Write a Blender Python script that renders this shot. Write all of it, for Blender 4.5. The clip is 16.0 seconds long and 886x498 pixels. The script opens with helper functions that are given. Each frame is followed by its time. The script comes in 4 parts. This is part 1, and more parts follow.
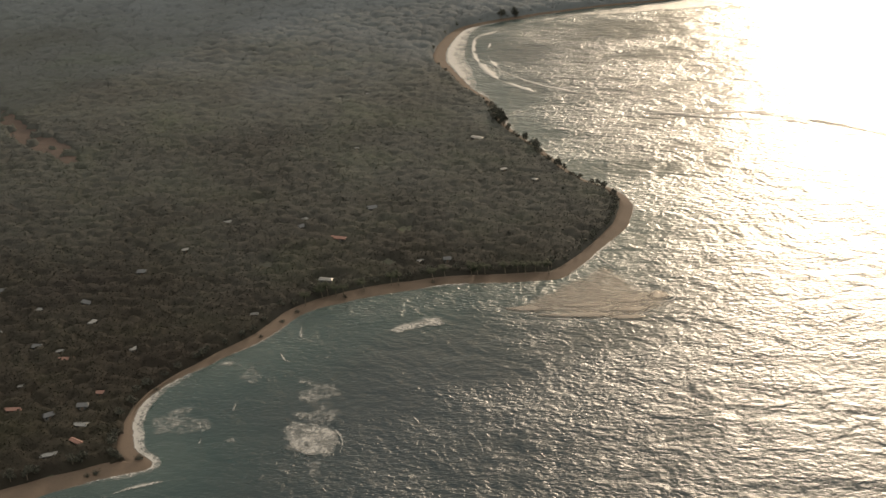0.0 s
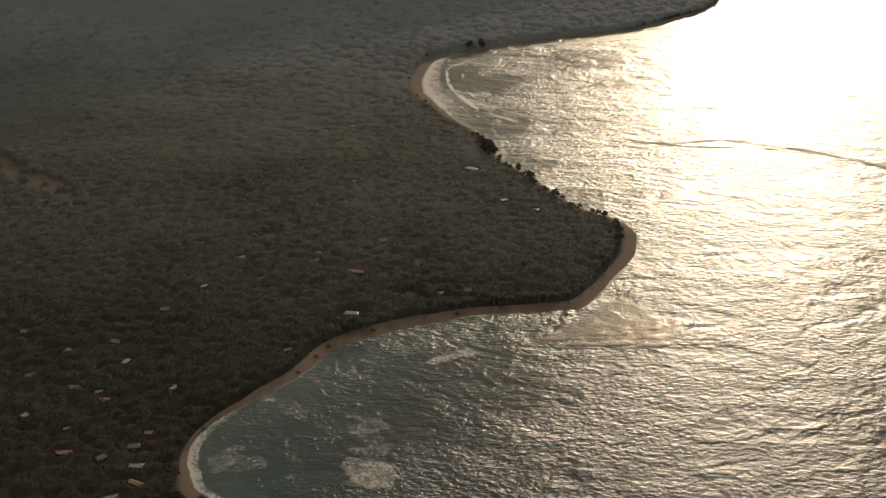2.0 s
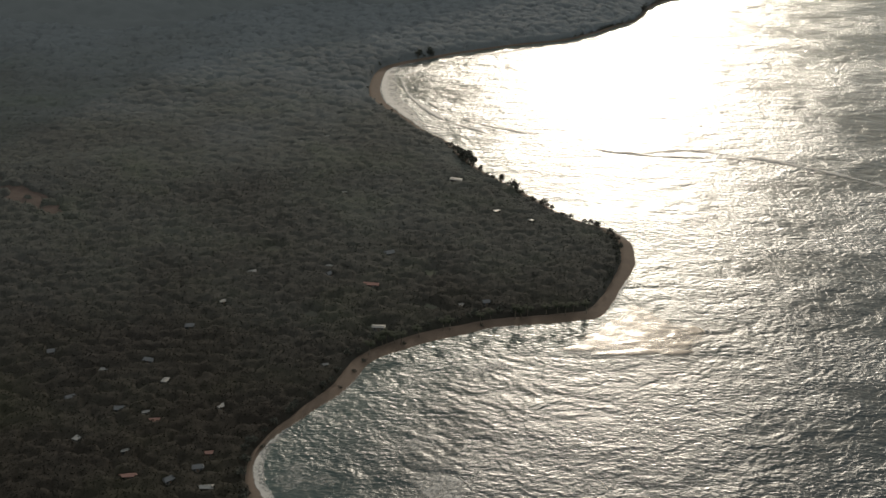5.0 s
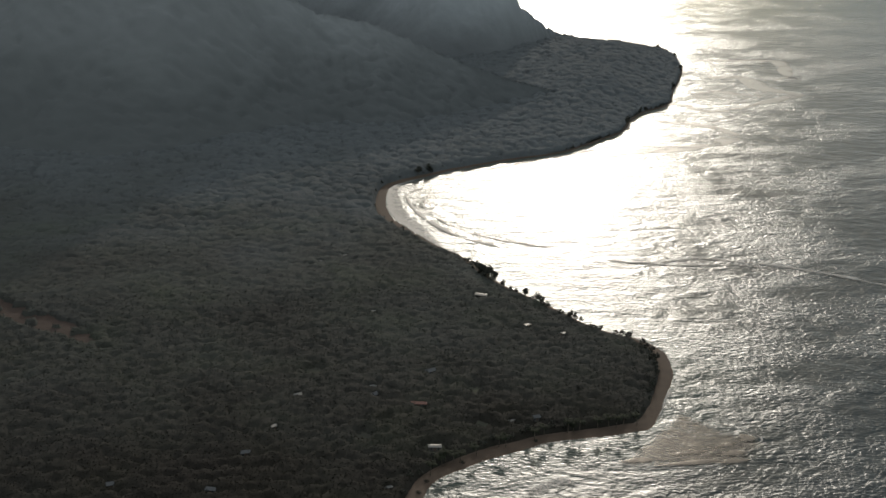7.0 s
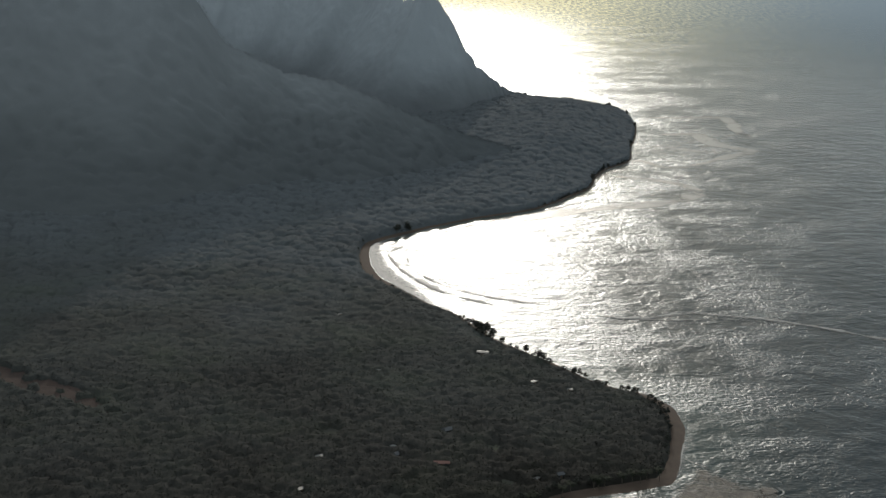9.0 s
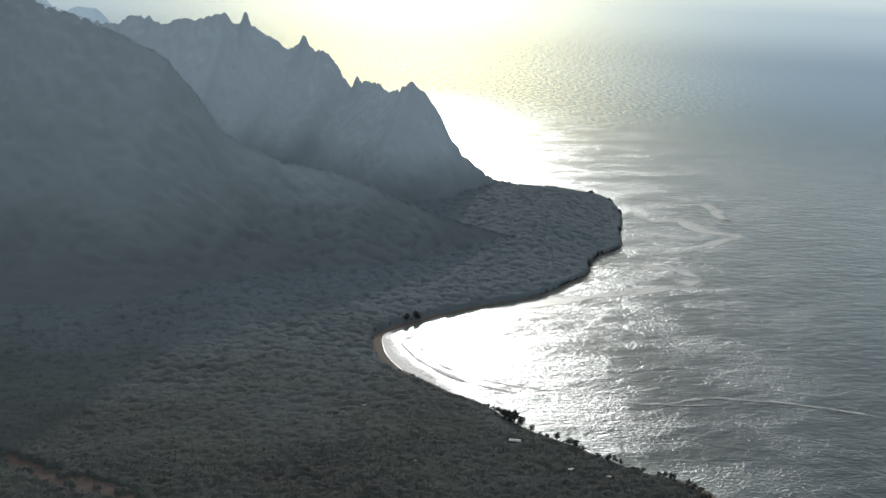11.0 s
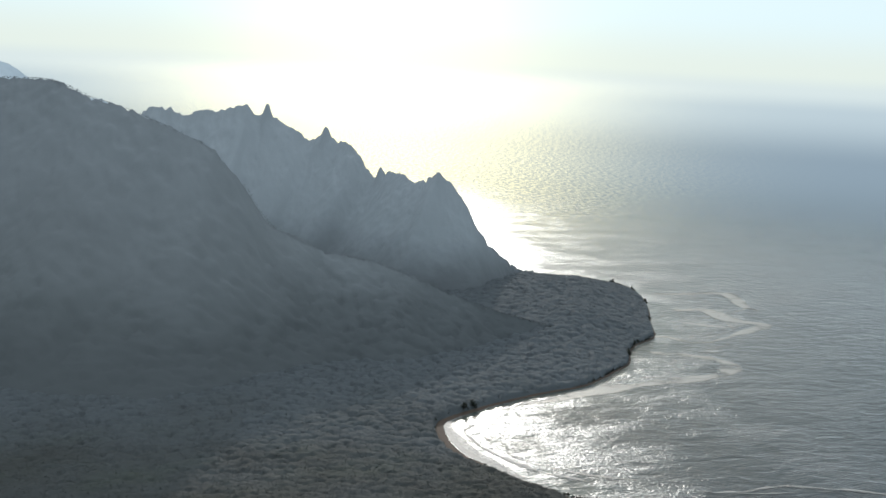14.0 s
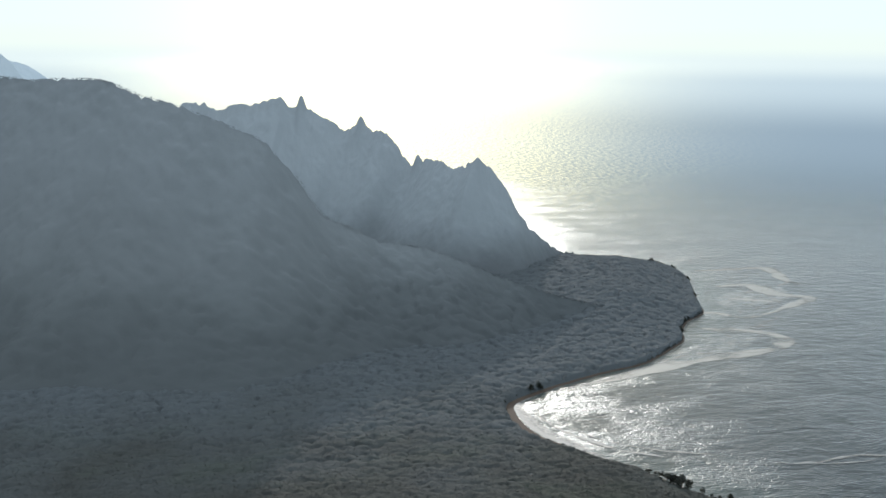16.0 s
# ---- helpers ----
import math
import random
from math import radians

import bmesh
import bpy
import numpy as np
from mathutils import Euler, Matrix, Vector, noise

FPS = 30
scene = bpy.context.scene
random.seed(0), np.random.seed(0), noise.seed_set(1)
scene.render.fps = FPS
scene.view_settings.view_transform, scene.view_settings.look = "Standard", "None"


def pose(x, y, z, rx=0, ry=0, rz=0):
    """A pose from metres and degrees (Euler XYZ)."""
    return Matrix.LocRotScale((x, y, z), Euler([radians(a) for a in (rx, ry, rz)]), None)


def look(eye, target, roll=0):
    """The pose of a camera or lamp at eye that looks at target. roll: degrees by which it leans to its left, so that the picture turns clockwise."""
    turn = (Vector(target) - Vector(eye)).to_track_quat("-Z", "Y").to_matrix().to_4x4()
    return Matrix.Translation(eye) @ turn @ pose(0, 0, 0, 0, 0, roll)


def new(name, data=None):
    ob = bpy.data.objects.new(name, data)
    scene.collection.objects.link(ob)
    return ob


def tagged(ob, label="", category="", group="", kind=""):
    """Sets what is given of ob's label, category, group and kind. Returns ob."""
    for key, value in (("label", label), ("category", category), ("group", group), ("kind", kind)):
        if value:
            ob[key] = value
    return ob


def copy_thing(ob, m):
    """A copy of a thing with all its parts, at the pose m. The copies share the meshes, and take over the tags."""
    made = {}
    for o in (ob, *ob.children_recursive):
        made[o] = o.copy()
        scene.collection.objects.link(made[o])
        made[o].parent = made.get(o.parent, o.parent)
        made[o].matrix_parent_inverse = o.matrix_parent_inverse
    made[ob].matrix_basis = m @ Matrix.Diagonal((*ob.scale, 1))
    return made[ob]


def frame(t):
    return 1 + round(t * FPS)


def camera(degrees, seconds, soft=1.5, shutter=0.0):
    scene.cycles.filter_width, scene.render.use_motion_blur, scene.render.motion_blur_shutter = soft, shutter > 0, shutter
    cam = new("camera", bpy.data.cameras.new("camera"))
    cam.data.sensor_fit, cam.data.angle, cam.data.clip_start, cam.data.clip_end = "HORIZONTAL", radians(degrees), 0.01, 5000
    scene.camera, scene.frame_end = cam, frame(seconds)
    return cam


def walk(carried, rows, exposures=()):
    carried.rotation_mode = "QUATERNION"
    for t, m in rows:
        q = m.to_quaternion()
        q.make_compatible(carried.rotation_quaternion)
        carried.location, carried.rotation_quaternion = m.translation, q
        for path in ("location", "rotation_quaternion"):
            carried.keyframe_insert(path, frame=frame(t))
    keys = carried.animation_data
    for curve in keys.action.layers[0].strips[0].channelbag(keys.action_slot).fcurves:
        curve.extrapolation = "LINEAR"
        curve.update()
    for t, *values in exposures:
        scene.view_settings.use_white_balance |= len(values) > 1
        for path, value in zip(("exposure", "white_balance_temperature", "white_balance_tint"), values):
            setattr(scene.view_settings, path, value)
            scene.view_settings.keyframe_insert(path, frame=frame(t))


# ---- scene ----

# camera: seconds, place, heading (degrees to the right of +y), pitch, lean
PATH = [
    (0, 0.0, 0.0, 340.0, -2.683, -24.756, -0.574),
    (0.5, -19.0, -2.9, 342.8, -0.792, -24.217, -0.107),
    (1, -37.7, -5.2, 345.4, 1.131, -23.540, 0.383),
    (1.5, -56.1, -6.8, 347.6, 2.535, -23.356, 0.704),
    (2, -74.4, -7.8, 349.6, 2.235, -23.751, 0.508),
    (2.5, -92.4, -8.2, 351.3, 2.180, -24.224, 0.127),
    (3, -110.2, -8.0, 352.8, 2.764, -24.550, -0.074),
    (3.5, -127.8, -7.4, 354.1, 4.089, -24.361, -0.113),
    (3.7, -134.8, -7.0, 354.5, 5.025, -24.085, 0.392),
    (5.8, -206.5, 1.1, 357.5, 10.859, -23.136, 2.666),
    (6, -213.2, 2.2, 357.6, 10.955, -22.614, 2.318),
    (6.5, -229.8, 5.1, 357.9, 11.131, -20.101, 2.183),
    (7, -246.3, 8.2, 358.0, 12.192, -18.527, 2.022),
    (7.5, -262.7, 11.5, 358.0, 13.683, -17.091, 2.258),
    (8, -278.9, 15.1, 357.9, 15.054, -16.529, 2.425),
    (8.5, -295.0, 18.7, 357.7, 16.001, -16.596, 2.518),
    (9, -311.0, 22.5, 357.4, 15.982, -15.927, 2.530),
    (9.2, -317.4, 24.0, 357.3, 15.994, -15.447, 2.666),
    (11.3, -383.7, 39.9, 355.8, 18.330, -11.453, 2.315),
    (11.5, -390.0, 41.4, 355.7, 18.194, -11.102, 2.252),
    (12, -405.6, 44.9, 355.3, 16.973, -10.088, 1.936),
    (12.5, -421.2, 48.3, 355.0, 16.676, -9.266, 1.942),
    (13, -436.8, 51.5, 354.7, 17.750, -8.816, 2.186),
    (13.5, -452.3, 54.4, 354.5, 19.056, -8.364, 2.372),
    (14, -467.8, 57.1, 354.4, 19.607, -7.996, 2.577),
    (14.5, -483.4, 59.4, 354.3, 18.001, -8.156, 2.174),
    (15, -498.9, 61.4, 354.3, 17.566, -8.345, 1.514),
    (15.5, -514.5, 63.0, 354.5, 18.537, -8.490, 0.976),
    (16, -530.1, 64.2, 354.8, 19.478, -8.636, 0.492),
]


def aim(x, y, z, heading, pitch, lean):
    return pose(x, y, z, 90 + pitch, 0, -heading) @ pose(0, 0, 0, 0, 0, lean)


cam = camera(37.465, 16.0, soft=1.5)
walk(cam, [(t, aim(*p)) for t, *p in PATH],
     exposures=[(0, 0.70, 8900, 18), (1.0, 0.22, 9300, 18), (2.0, -0.1, 9400, 18), (3.5, 0.14, 8400, 15), (6, -0.27, 7200, 13), (8, -0.44, 6900, 12), (9, -0.44, 6650, 11),
                (11.5, 0.12, 6250, 10), (13, 0.19, 6350, 11), (14.5, 0.22, 6400, 11), (16, 0.38, 6300, 11)])

# ---- light ----
SUN_AZ, SUN_EL = radians(16.5), radians(17.0)
SUN_DIR = Vector((math.sin(SUN_AZ) * math.cos(SUN_EL), math.cos(SUN_AZ) * math.cos(SUN_EL), math.sin(SUN_EL)))
SUN_FLAT = Vector((math.sin(SUN_AZ), math.cos(SUN_AZ), 0))

sun = new("sun", bpy.data.lights.new("sun", "SUN"))
sun.data.energy, sun.data.angle, sun.data.color = 1.45, radians(1.2), (1.0, 0.95, 0.86)
sun.matrix_world = look((300, 900, 900), Vector((300, 900, 900)) - SUN_DIR)


class Nodes:
    """Short hand for building node trees."""

    def __init__(self, tree):
        self.tree = tree
        tree.nodes.clear()

    def add(self, kind, inputs=None, **settings):
        n = self.tree.nodes.new(kind)
        for key, value in settings.items():
            setattr(n, key, value)
        for key, value in (inputs or {}).items():
            self.put(n.inputs[key], value)
        return n

    def put(self, socket, value):
        if isinstance(value, bpy.types.NodeSocket):
            self.tree.links.new(value, socket)
        elif isinstance(value, bpy.types.Node):
            self.tree.links.new(value.outputs[0], socket)
        else:
            socket.default_value = value

    def math(self, op, a, b=0.0, c=0.0, clamp=False):
        return self.add("ShaderNodeMath", {0: a, 1: b, 2: c}, operation=op, use_clamp=clamp).outputs[0]

    def vec(self, op, a, b=(0, 0, 0)):
        n = self.add("ShaderNodeVectorMath", {0: a, 1: b}, operation=op)
        return n.outputs["Value"] if op in ("DOT_PRODUCT", "LENGTH", "DISTANCE") else n.outputs[0]

    def mix(self, f, a, b, blend="MIX"):
        n = self.add("ShaderNodeMix", data_type="RGBA", blend_type=blend)
        self.put(n.inputs[0], f), self.put(n.inputs[6], a), self.put(n.inputs[7], b)
        return n.outputs[2]

    def ramp(self, f, stops, mode="LINEAR"):
        n = self.add("ShaderNodeValToRGB", {0: f})
        n.color_ramp.interpolation = mode
        while len(n.color_ramp.elements) < len(stops):
            n.color_ramp.elements.new(0.5)
        for e, (p, c) in zip(n.color_ramp.elements, stops):
            e.position = p
            e.color = (*c, 1) if isinstance(c, tuple) else (c, c, c, 1)
        return n.outputs[0]

    def noise(self, v, scale, detail=4.0, rough=0.55, dist=0.0):
        return self.add("ShaderNodeTexNoise", {"Vector": v, "Scale": scale, "Detail": detail, "Roughness": rough,
                                               "Distortion": dist}).outputs[0]

    def remap(self, v, a, b, c=0.0, d=1.0):
        n = self.add("ShaderNodeMapRange", {0: v, 1: a, 2: b, 3: c, 4: d}, interpolation_type="SMOOTHSTEP")
        return n.outputs[0]

    def scaled(self, v, s):
        return self.add("ShaderNodeMapping", {"Vector": v, "Scale": s}).outputs[0]


# hazy sky; below the skyline the far sea, dissolving into haze, is painted in
world = bpy.data.worlds.new("sky")
scene.world = world
world.use_nodes = True
w = Nodes(world.node_tree)
way = w.vec("NORMALIZE", w.add("ShaderNodeTexCoord").outputs["Generated"])
sep = w.add("ShaderNodeSeparateXYZ", {0: way})
height = sep.outputs[2]
sky = w.add("ShaderNodeTexSky", sky_type="NISHITA", sun_disc=False, sun_elevation=SUN_EL, sun_rotation=SUN_AZ,
            air_density=1.4, dust_density=4.0, ozone_density=1.5)
level = w.math("MULTIPLY_ADD", height, 2.0, 0.5)
haze = w.ramp(level, [(0.0, (0.05, 0.07, 0.08)), (0.24, (0.15, 0.20, 0.225)), (0.38, (0.24, 0.32, 0.385)), (0.455, (0.44, 0.54, 0.59)),
                      (0.485, (0.60, 0.69, 0.69)), (0.51, (0.68, 0.76, 0.70)), (0.60, (0.67, 0.82, 0.85)), (0.75, (0.60, 0.74, 0.80)), (1.0, (0.54, 0.68, 0.76))], "EASE")
haze = w.mix(w.remap(height, 0.52, 0.95), haze, (1.5, 1.74, 1.9, 1))
flat = w.vec("NORMALIZE", w.vec("MULTIPLY", way, (1, 1, 0)))
toward = w.math("MAXIMUM", w.vec("DOT_PRODUCT", flat, SUN_FLAT), 0.0)
band = w.math("EXPONENT", w.math("MULTIPLY", w.math("POWER", w.math("DIVIDE", height, 0.13), 2.0), -1.0))
glow = w.math("MULTIPLY", w.math("POWER", toward, 170.0), band)
around = w.math("POWER", w.math("MAXIMUM", w.vec("DOT_PRODUCT", way, SUN_DIR), 0.0), 30.0)
aureole = w.math("POWER", w.math("MAXIMUM", w.vec("DOT_PRODUCT", way, SUN_DIR), 0.0), 220.0)
total = w.math("ADD", w.math("MULTIPLY", glow, 0.32), w.math("MULTIPLY", around, 0.18))
# sun glitter path of the far sea, painted into the world background
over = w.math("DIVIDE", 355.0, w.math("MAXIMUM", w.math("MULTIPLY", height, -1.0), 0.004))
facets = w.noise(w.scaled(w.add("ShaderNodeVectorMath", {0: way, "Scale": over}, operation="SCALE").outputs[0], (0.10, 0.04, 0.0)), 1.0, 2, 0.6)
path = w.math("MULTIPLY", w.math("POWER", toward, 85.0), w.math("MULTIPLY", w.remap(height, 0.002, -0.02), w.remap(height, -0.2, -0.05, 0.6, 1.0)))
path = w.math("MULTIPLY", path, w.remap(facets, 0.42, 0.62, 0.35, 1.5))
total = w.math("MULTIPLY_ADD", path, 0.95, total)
lit = w.mix(1.0, haze, w.mix(1.0, (1.0, 0.87, 0.42, 1), w.add("ShaderNodeCombineXYZ", {0: total, 1: total, 2: total}), "MULTIPLY"), "ADD")
lit = w.mix(1.0, lit, w.mix(1.0, (1.0, 0.94, 0.68, 1), w.add("ShaderNodeCombineXYZ", {0: w.math("MULTIPLY", aureole, 2.6), 1: w.math("MULTIPLY", aureole, 2.6), 2: w.math("MULTIPLY", aureole, 2.6)}), "MULTIPLY"), "ADD")
bg_haze = w.add("ShaderNodeBackground", {"Color": lit, "Strength": 1.0})
bg_sky = w.add("ShaderNodeBackground", {"Color": sky, "Strength": 0.10})
high = w.remap(height, 0.1, 0.5, 0.0, 0.35)
w.add("ShaderNodeOutputWorld", {0: w.add("ShaderNodeMixShader", {0: high, 1: bg_haze, 2: bg_sky})})


# ---- materials ----
def material(name):
    m = bpy.data.materials.new(name)
    m.use_nodes = True
    n = Nodes(m.node_tree)
    return m, n, n.add("ShaderNodeNewGeometry").outputs["Position"]


def finish(n, shader):
    n.add("ShaderNodeOutputMaterial", {0: shader})


def surface(name, stops, scale, rough=0.8, bump=0.0, bump_scale=1.0, fine=0.0, random_mix=0.0, metal=0.0, thin=0.0, spec=0.3):
    """A weathered surface: two scales of colour variation, relief, and a random shift for each piece."""
    m, n, p = material(name)
    big = n.noise(p, scale, 5, 0.6)
    if fine:
        big = n.math("ADD", n.math("MULTIPLY", big, 0.6), n.math("MULTIPLY", n.noise(p, fine, 3), 0.4))
    if random_mix:
        piece = n.add("ShaderNodeNewGeometry").outputs["Random Per Island"]
        big = n.math("ADD", n.math("MULTIPLY", big, 1 - random_mix), n.math("MULTIPLY", piece, random_mix))
    colour = n.ramp(big, stops)
    inputs = {"Base Color": colour, "Roughness": rough, "Metallic": metal, "Specular IOR Level": spec}
    if bump:
        inputs["Normal"] = n.add("ShaderNodeBump", {"Strength": 1.0, "Distance": bump, "Height": n.noise(p, bump_scale, 4, 0.6)})
    s = n.add("ShaderNodeBsdfPrincipled", inputs)
    if thin:
        s = n.add("ShaderNodeMixShader", {0: thin, 1: s, 2: n.add("ShaderNodeBsdfTranslucent", {"Color": colour})})
    finish(n, s.outputs[0])
    return m


LEAF = surface("leaf", [(0.3, (0.022, 0.022, 0.017)), (0.7, (0.042, 0.044, 0.033))], 0.5, 0.7, thin=0.12, random_mix=0.5)
BARK = surface("bark", [(0.3, (0.06, 0.045, 0.035)), (0.7, (0.16, 0.13, 0.10))], 1.5, 0.9, 0.05, 6)
PALM_LEAF = surface("palm_leaf", [(0.3, (0.010, 0.012, 0.007)), (0.7, (0.018, 0.022, 0.012))], 0.5, 0.8, spec=0.08)
SOIL = surface("meadow_and_soil", [(0.3, (0.032, 0.030, 0.024)), (0.5, (0.04, 0.04, 0.028)), (0.62, (0.048, 0.054, 0.03)), (0.8, (0.062, 0.053, 0.04))], 0.018, 0.95, 0.3, 0.4, 0.25)
SAND = surface("sand", [(0.3, (0.054, 0.037, 0.026)), (0.7, (0.082, 0.055, 0.039))], 0.08, 0.9, 0.08, 1.2, 0.9)


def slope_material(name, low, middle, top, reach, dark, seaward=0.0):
    """Wooded foot and grey rock above, with haze painted in as paling with height."""
    m, n, p = material(name)
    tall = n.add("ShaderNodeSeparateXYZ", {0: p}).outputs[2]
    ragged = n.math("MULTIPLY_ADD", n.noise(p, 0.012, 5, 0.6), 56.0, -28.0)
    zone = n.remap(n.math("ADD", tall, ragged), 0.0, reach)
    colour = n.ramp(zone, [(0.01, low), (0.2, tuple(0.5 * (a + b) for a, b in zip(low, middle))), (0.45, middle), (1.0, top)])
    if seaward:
        # sunward haze painted in: slopes paler towards the sea, darker inland
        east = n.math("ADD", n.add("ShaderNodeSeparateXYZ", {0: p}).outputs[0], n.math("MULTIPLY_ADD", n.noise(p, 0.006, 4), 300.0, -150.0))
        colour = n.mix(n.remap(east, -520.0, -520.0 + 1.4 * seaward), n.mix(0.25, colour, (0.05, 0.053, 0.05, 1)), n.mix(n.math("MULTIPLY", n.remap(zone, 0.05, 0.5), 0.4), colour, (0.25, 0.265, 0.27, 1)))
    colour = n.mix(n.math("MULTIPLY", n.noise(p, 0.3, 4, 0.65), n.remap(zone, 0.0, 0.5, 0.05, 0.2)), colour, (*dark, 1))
    bump = n.add("ShaderNodeBump", {"Strength": 1.0, "Distance": 0.5, "Height": n.noise(p, 0.35, 5, 0.65)})
    finish(n, n.add("ShaderNodeBsdfPrincipled", {"Base Color": colour, "Roughness": 0.95, "Normal": bump, "Specular IOR Level": 0.1}).outputs[0])
    return m


def canopy_material():
    """Tree crowns: deep green on the plain, paled by painted haze higher up, each crown with its own shade."""
    m, n, p = material("canopy")
    tall = n.add("ShaderNodeSeparateXYZ", {0: p}).outputs[2]
    piece = n.add("ShaderNodeNewGeometry").outputs["Random Per Island"]
    mixed = n.math("ADD", n.math("MULTIPLY", n.noise(p, 0.014, 4, 0.6), 0.85), n.math("MULTIPLY", piece, 0.15))
    low = n.ramp(mixed, [(0.25, (0.040, 0.037, 0.030)), (0.45, (0.050, 0.050, 0.038)), (0.6, (0.055, 0.062, 0.038)), (0.8, (0.075, 0.095, 0.042))])
    # painted haze: dark green near the houses, paler and greyer up the coast
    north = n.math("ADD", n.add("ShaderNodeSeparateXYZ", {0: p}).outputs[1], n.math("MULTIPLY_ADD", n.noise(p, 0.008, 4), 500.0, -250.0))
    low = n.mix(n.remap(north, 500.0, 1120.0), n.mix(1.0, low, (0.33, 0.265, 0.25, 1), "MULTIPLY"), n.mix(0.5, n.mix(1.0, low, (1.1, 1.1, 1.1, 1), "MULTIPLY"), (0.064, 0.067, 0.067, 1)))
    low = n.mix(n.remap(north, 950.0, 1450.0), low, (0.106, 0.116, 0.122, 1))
    # haze painted in by height as well, greying the higher crowns
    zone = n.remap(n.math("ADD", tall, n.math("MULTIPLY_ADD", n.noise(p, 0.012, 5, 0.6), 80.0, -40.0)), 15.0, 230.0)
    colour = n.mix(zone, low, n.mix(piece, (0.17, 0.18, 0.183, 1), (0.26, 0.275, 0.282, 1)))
    fine = n.noise(p, 1.1, 4, 0.7)
    colour = n.mix(n.math("MULTIPLY", fine, 0.25), colour, (0.032, 0.031, 0.027, 1))
    bump = n.add("ShaderNodeBump", {"Strength": 1.0, "Distance": 0.25, "Height": fine})
    leaf = n.add("ShaderNodeBsdfPrincipled", {"Base Color": colour, "Roughness": 0.9, "Normal": bump, "Specular IOR Level": 0.1})
    finish(n, n.add("ShaderNodeMixShader", {0: 0.08, 1: leaf, 2: n.add("ShaderNodeBsdfTranslucent", {"Color": colour})}).outputs[0])
    return m


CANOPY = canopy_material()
# greys of both ridges lifted to include the haze in front of them
CLIFF = slope_material("hazed_cliff_rock", (0.10, 0.106, 0.11), (0.27, 0.29, 0.30), (0.33, 0.35, 0.363), 200.0, (0.24, 0.256, 0.266))
SLOPE = slope_material("hazed_wooded_slope", (0.080, 0.086, 0.088), (0.165, 0.174, 0.178), (0.235, 0.248, 0.257), 280.0, (0.14, 0.147, 0.146), 450.0)
# rock colour raised to the tone of distant haze
DISTANCE = surface("hazed_distant_rock", [(0.3, (0.5, 0.55, 0.58)), (0.7, (0.58, 0.62, 0.65))], 0.01, 0.95, 1.5, 0.1, 0.07)
EARTH = surface("bare_red_earth", [(0.3, (0.036, 0.025, 0.020)), (0.7, (0.052, 0.032, 0.024))], 0.05, 0.95, 0.4, 0.3, 0.4)


def sea_material():
    m, n, p = material("sea_water")
    depth = n.add("ShaderNodeAttribute", attribute_name="depth").outputs["Fac"]
    patch = n.noise(p, 0.012, 4, 0.6)
    depth2 = n.math("ADD", depth, n.math("MULTIPLY_ADD", patch, 0.5, -0.25), clamp=True)
    colour = n.ramp(depth2, [(0.0, (0.022, 0.036, 0.031)), (0.25, (0.008, 0.021, 0.019)), (0.6, (0.007, 0.014, 0.014)), (1.0, (0.006, 0.012, 0.014))])
    gusts = n.remap(n.noise(n.scaled(p, (0.6, 1.0, 1)), 0.014, 4, 0.6), 0.32, 0.68)
    swell = n.noise(n.scaled(p, (0.8, 1.15, 1)), 0.055, 3, 0.5, 0.5)
    chop = n.noise(n.scaled(p, (0.8, 1.2, 1)), 0.33, 3, 0.55, 0.4)
    ripple = n.noise(n.scaled(p, (0.85, 1.15, 1)), 1.1, 4, 0.65, 0.3)
    h = n.math("ADD", n.math("MULTIPLY", swell, 1.7), n.math("MULTIPLY", chop, n.remap(gusts, 0.0, 1.0, 0.40, 1.0)))
    h = n.math("MULTIPLY_ADD", ripple, n.remap(gusts, 0.0, 1.0, 0.06, 0.10), h)
    # swell bent round the point
    for centre, length, near, end, tall in (((40, 730, 0), 9.0, 60.0, 420.0, 0.045),):
        r = n.vec("DISTANCE", p, centre)
        wave_form = n.math("SINE", n.math("MULTIPLY_ADD", r, math.tau / length, n.math("MULTIPLY", n.noise(p, 0.03, 4), 26.0)))
        here = n.math("MULTIPLY", n.remap(r, near, near * 1.8), n.remap(r, end, end * 0.5))
        h = n.math("MULTIPLY_ADD", n.math("MULTIPLY", wave_form, here), tall, h)
    bump = n.add("ShaderNodeBump", {"Strength": 1.0, "Distance": 1.0, "Height": h})
    # sun and sky off countless small wave facets over the dim green body of the water
    gloss = n.add("ShaderNodeBsdfAnisotropic", {"Color": (0.78, 0.81, 0.84, 1), "Roughness": n.remap(gusts, 0.0, 1.0, 0.33, 0.40), "Normal": bump}, distribution="BECKMANN")
    body = n.add("ShaderNodeBsdfDiffuse", {"Color": colour})
    s = n.add("ShaderNodeMixShader", {0: n.add("ShaderNodeFresnel", {"IOR": 1.33, "Normal": bump}), 1: body, 2: gloss})
    # transparent with distance, baring the painted far sea of the background
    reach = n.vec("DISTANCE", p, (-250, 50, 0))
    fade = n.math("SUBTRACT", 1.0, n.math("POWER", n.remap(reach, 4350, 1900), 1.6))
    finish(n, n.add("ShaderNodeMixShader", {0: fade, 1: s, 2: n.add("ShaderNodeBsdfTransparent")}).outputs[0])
    return m


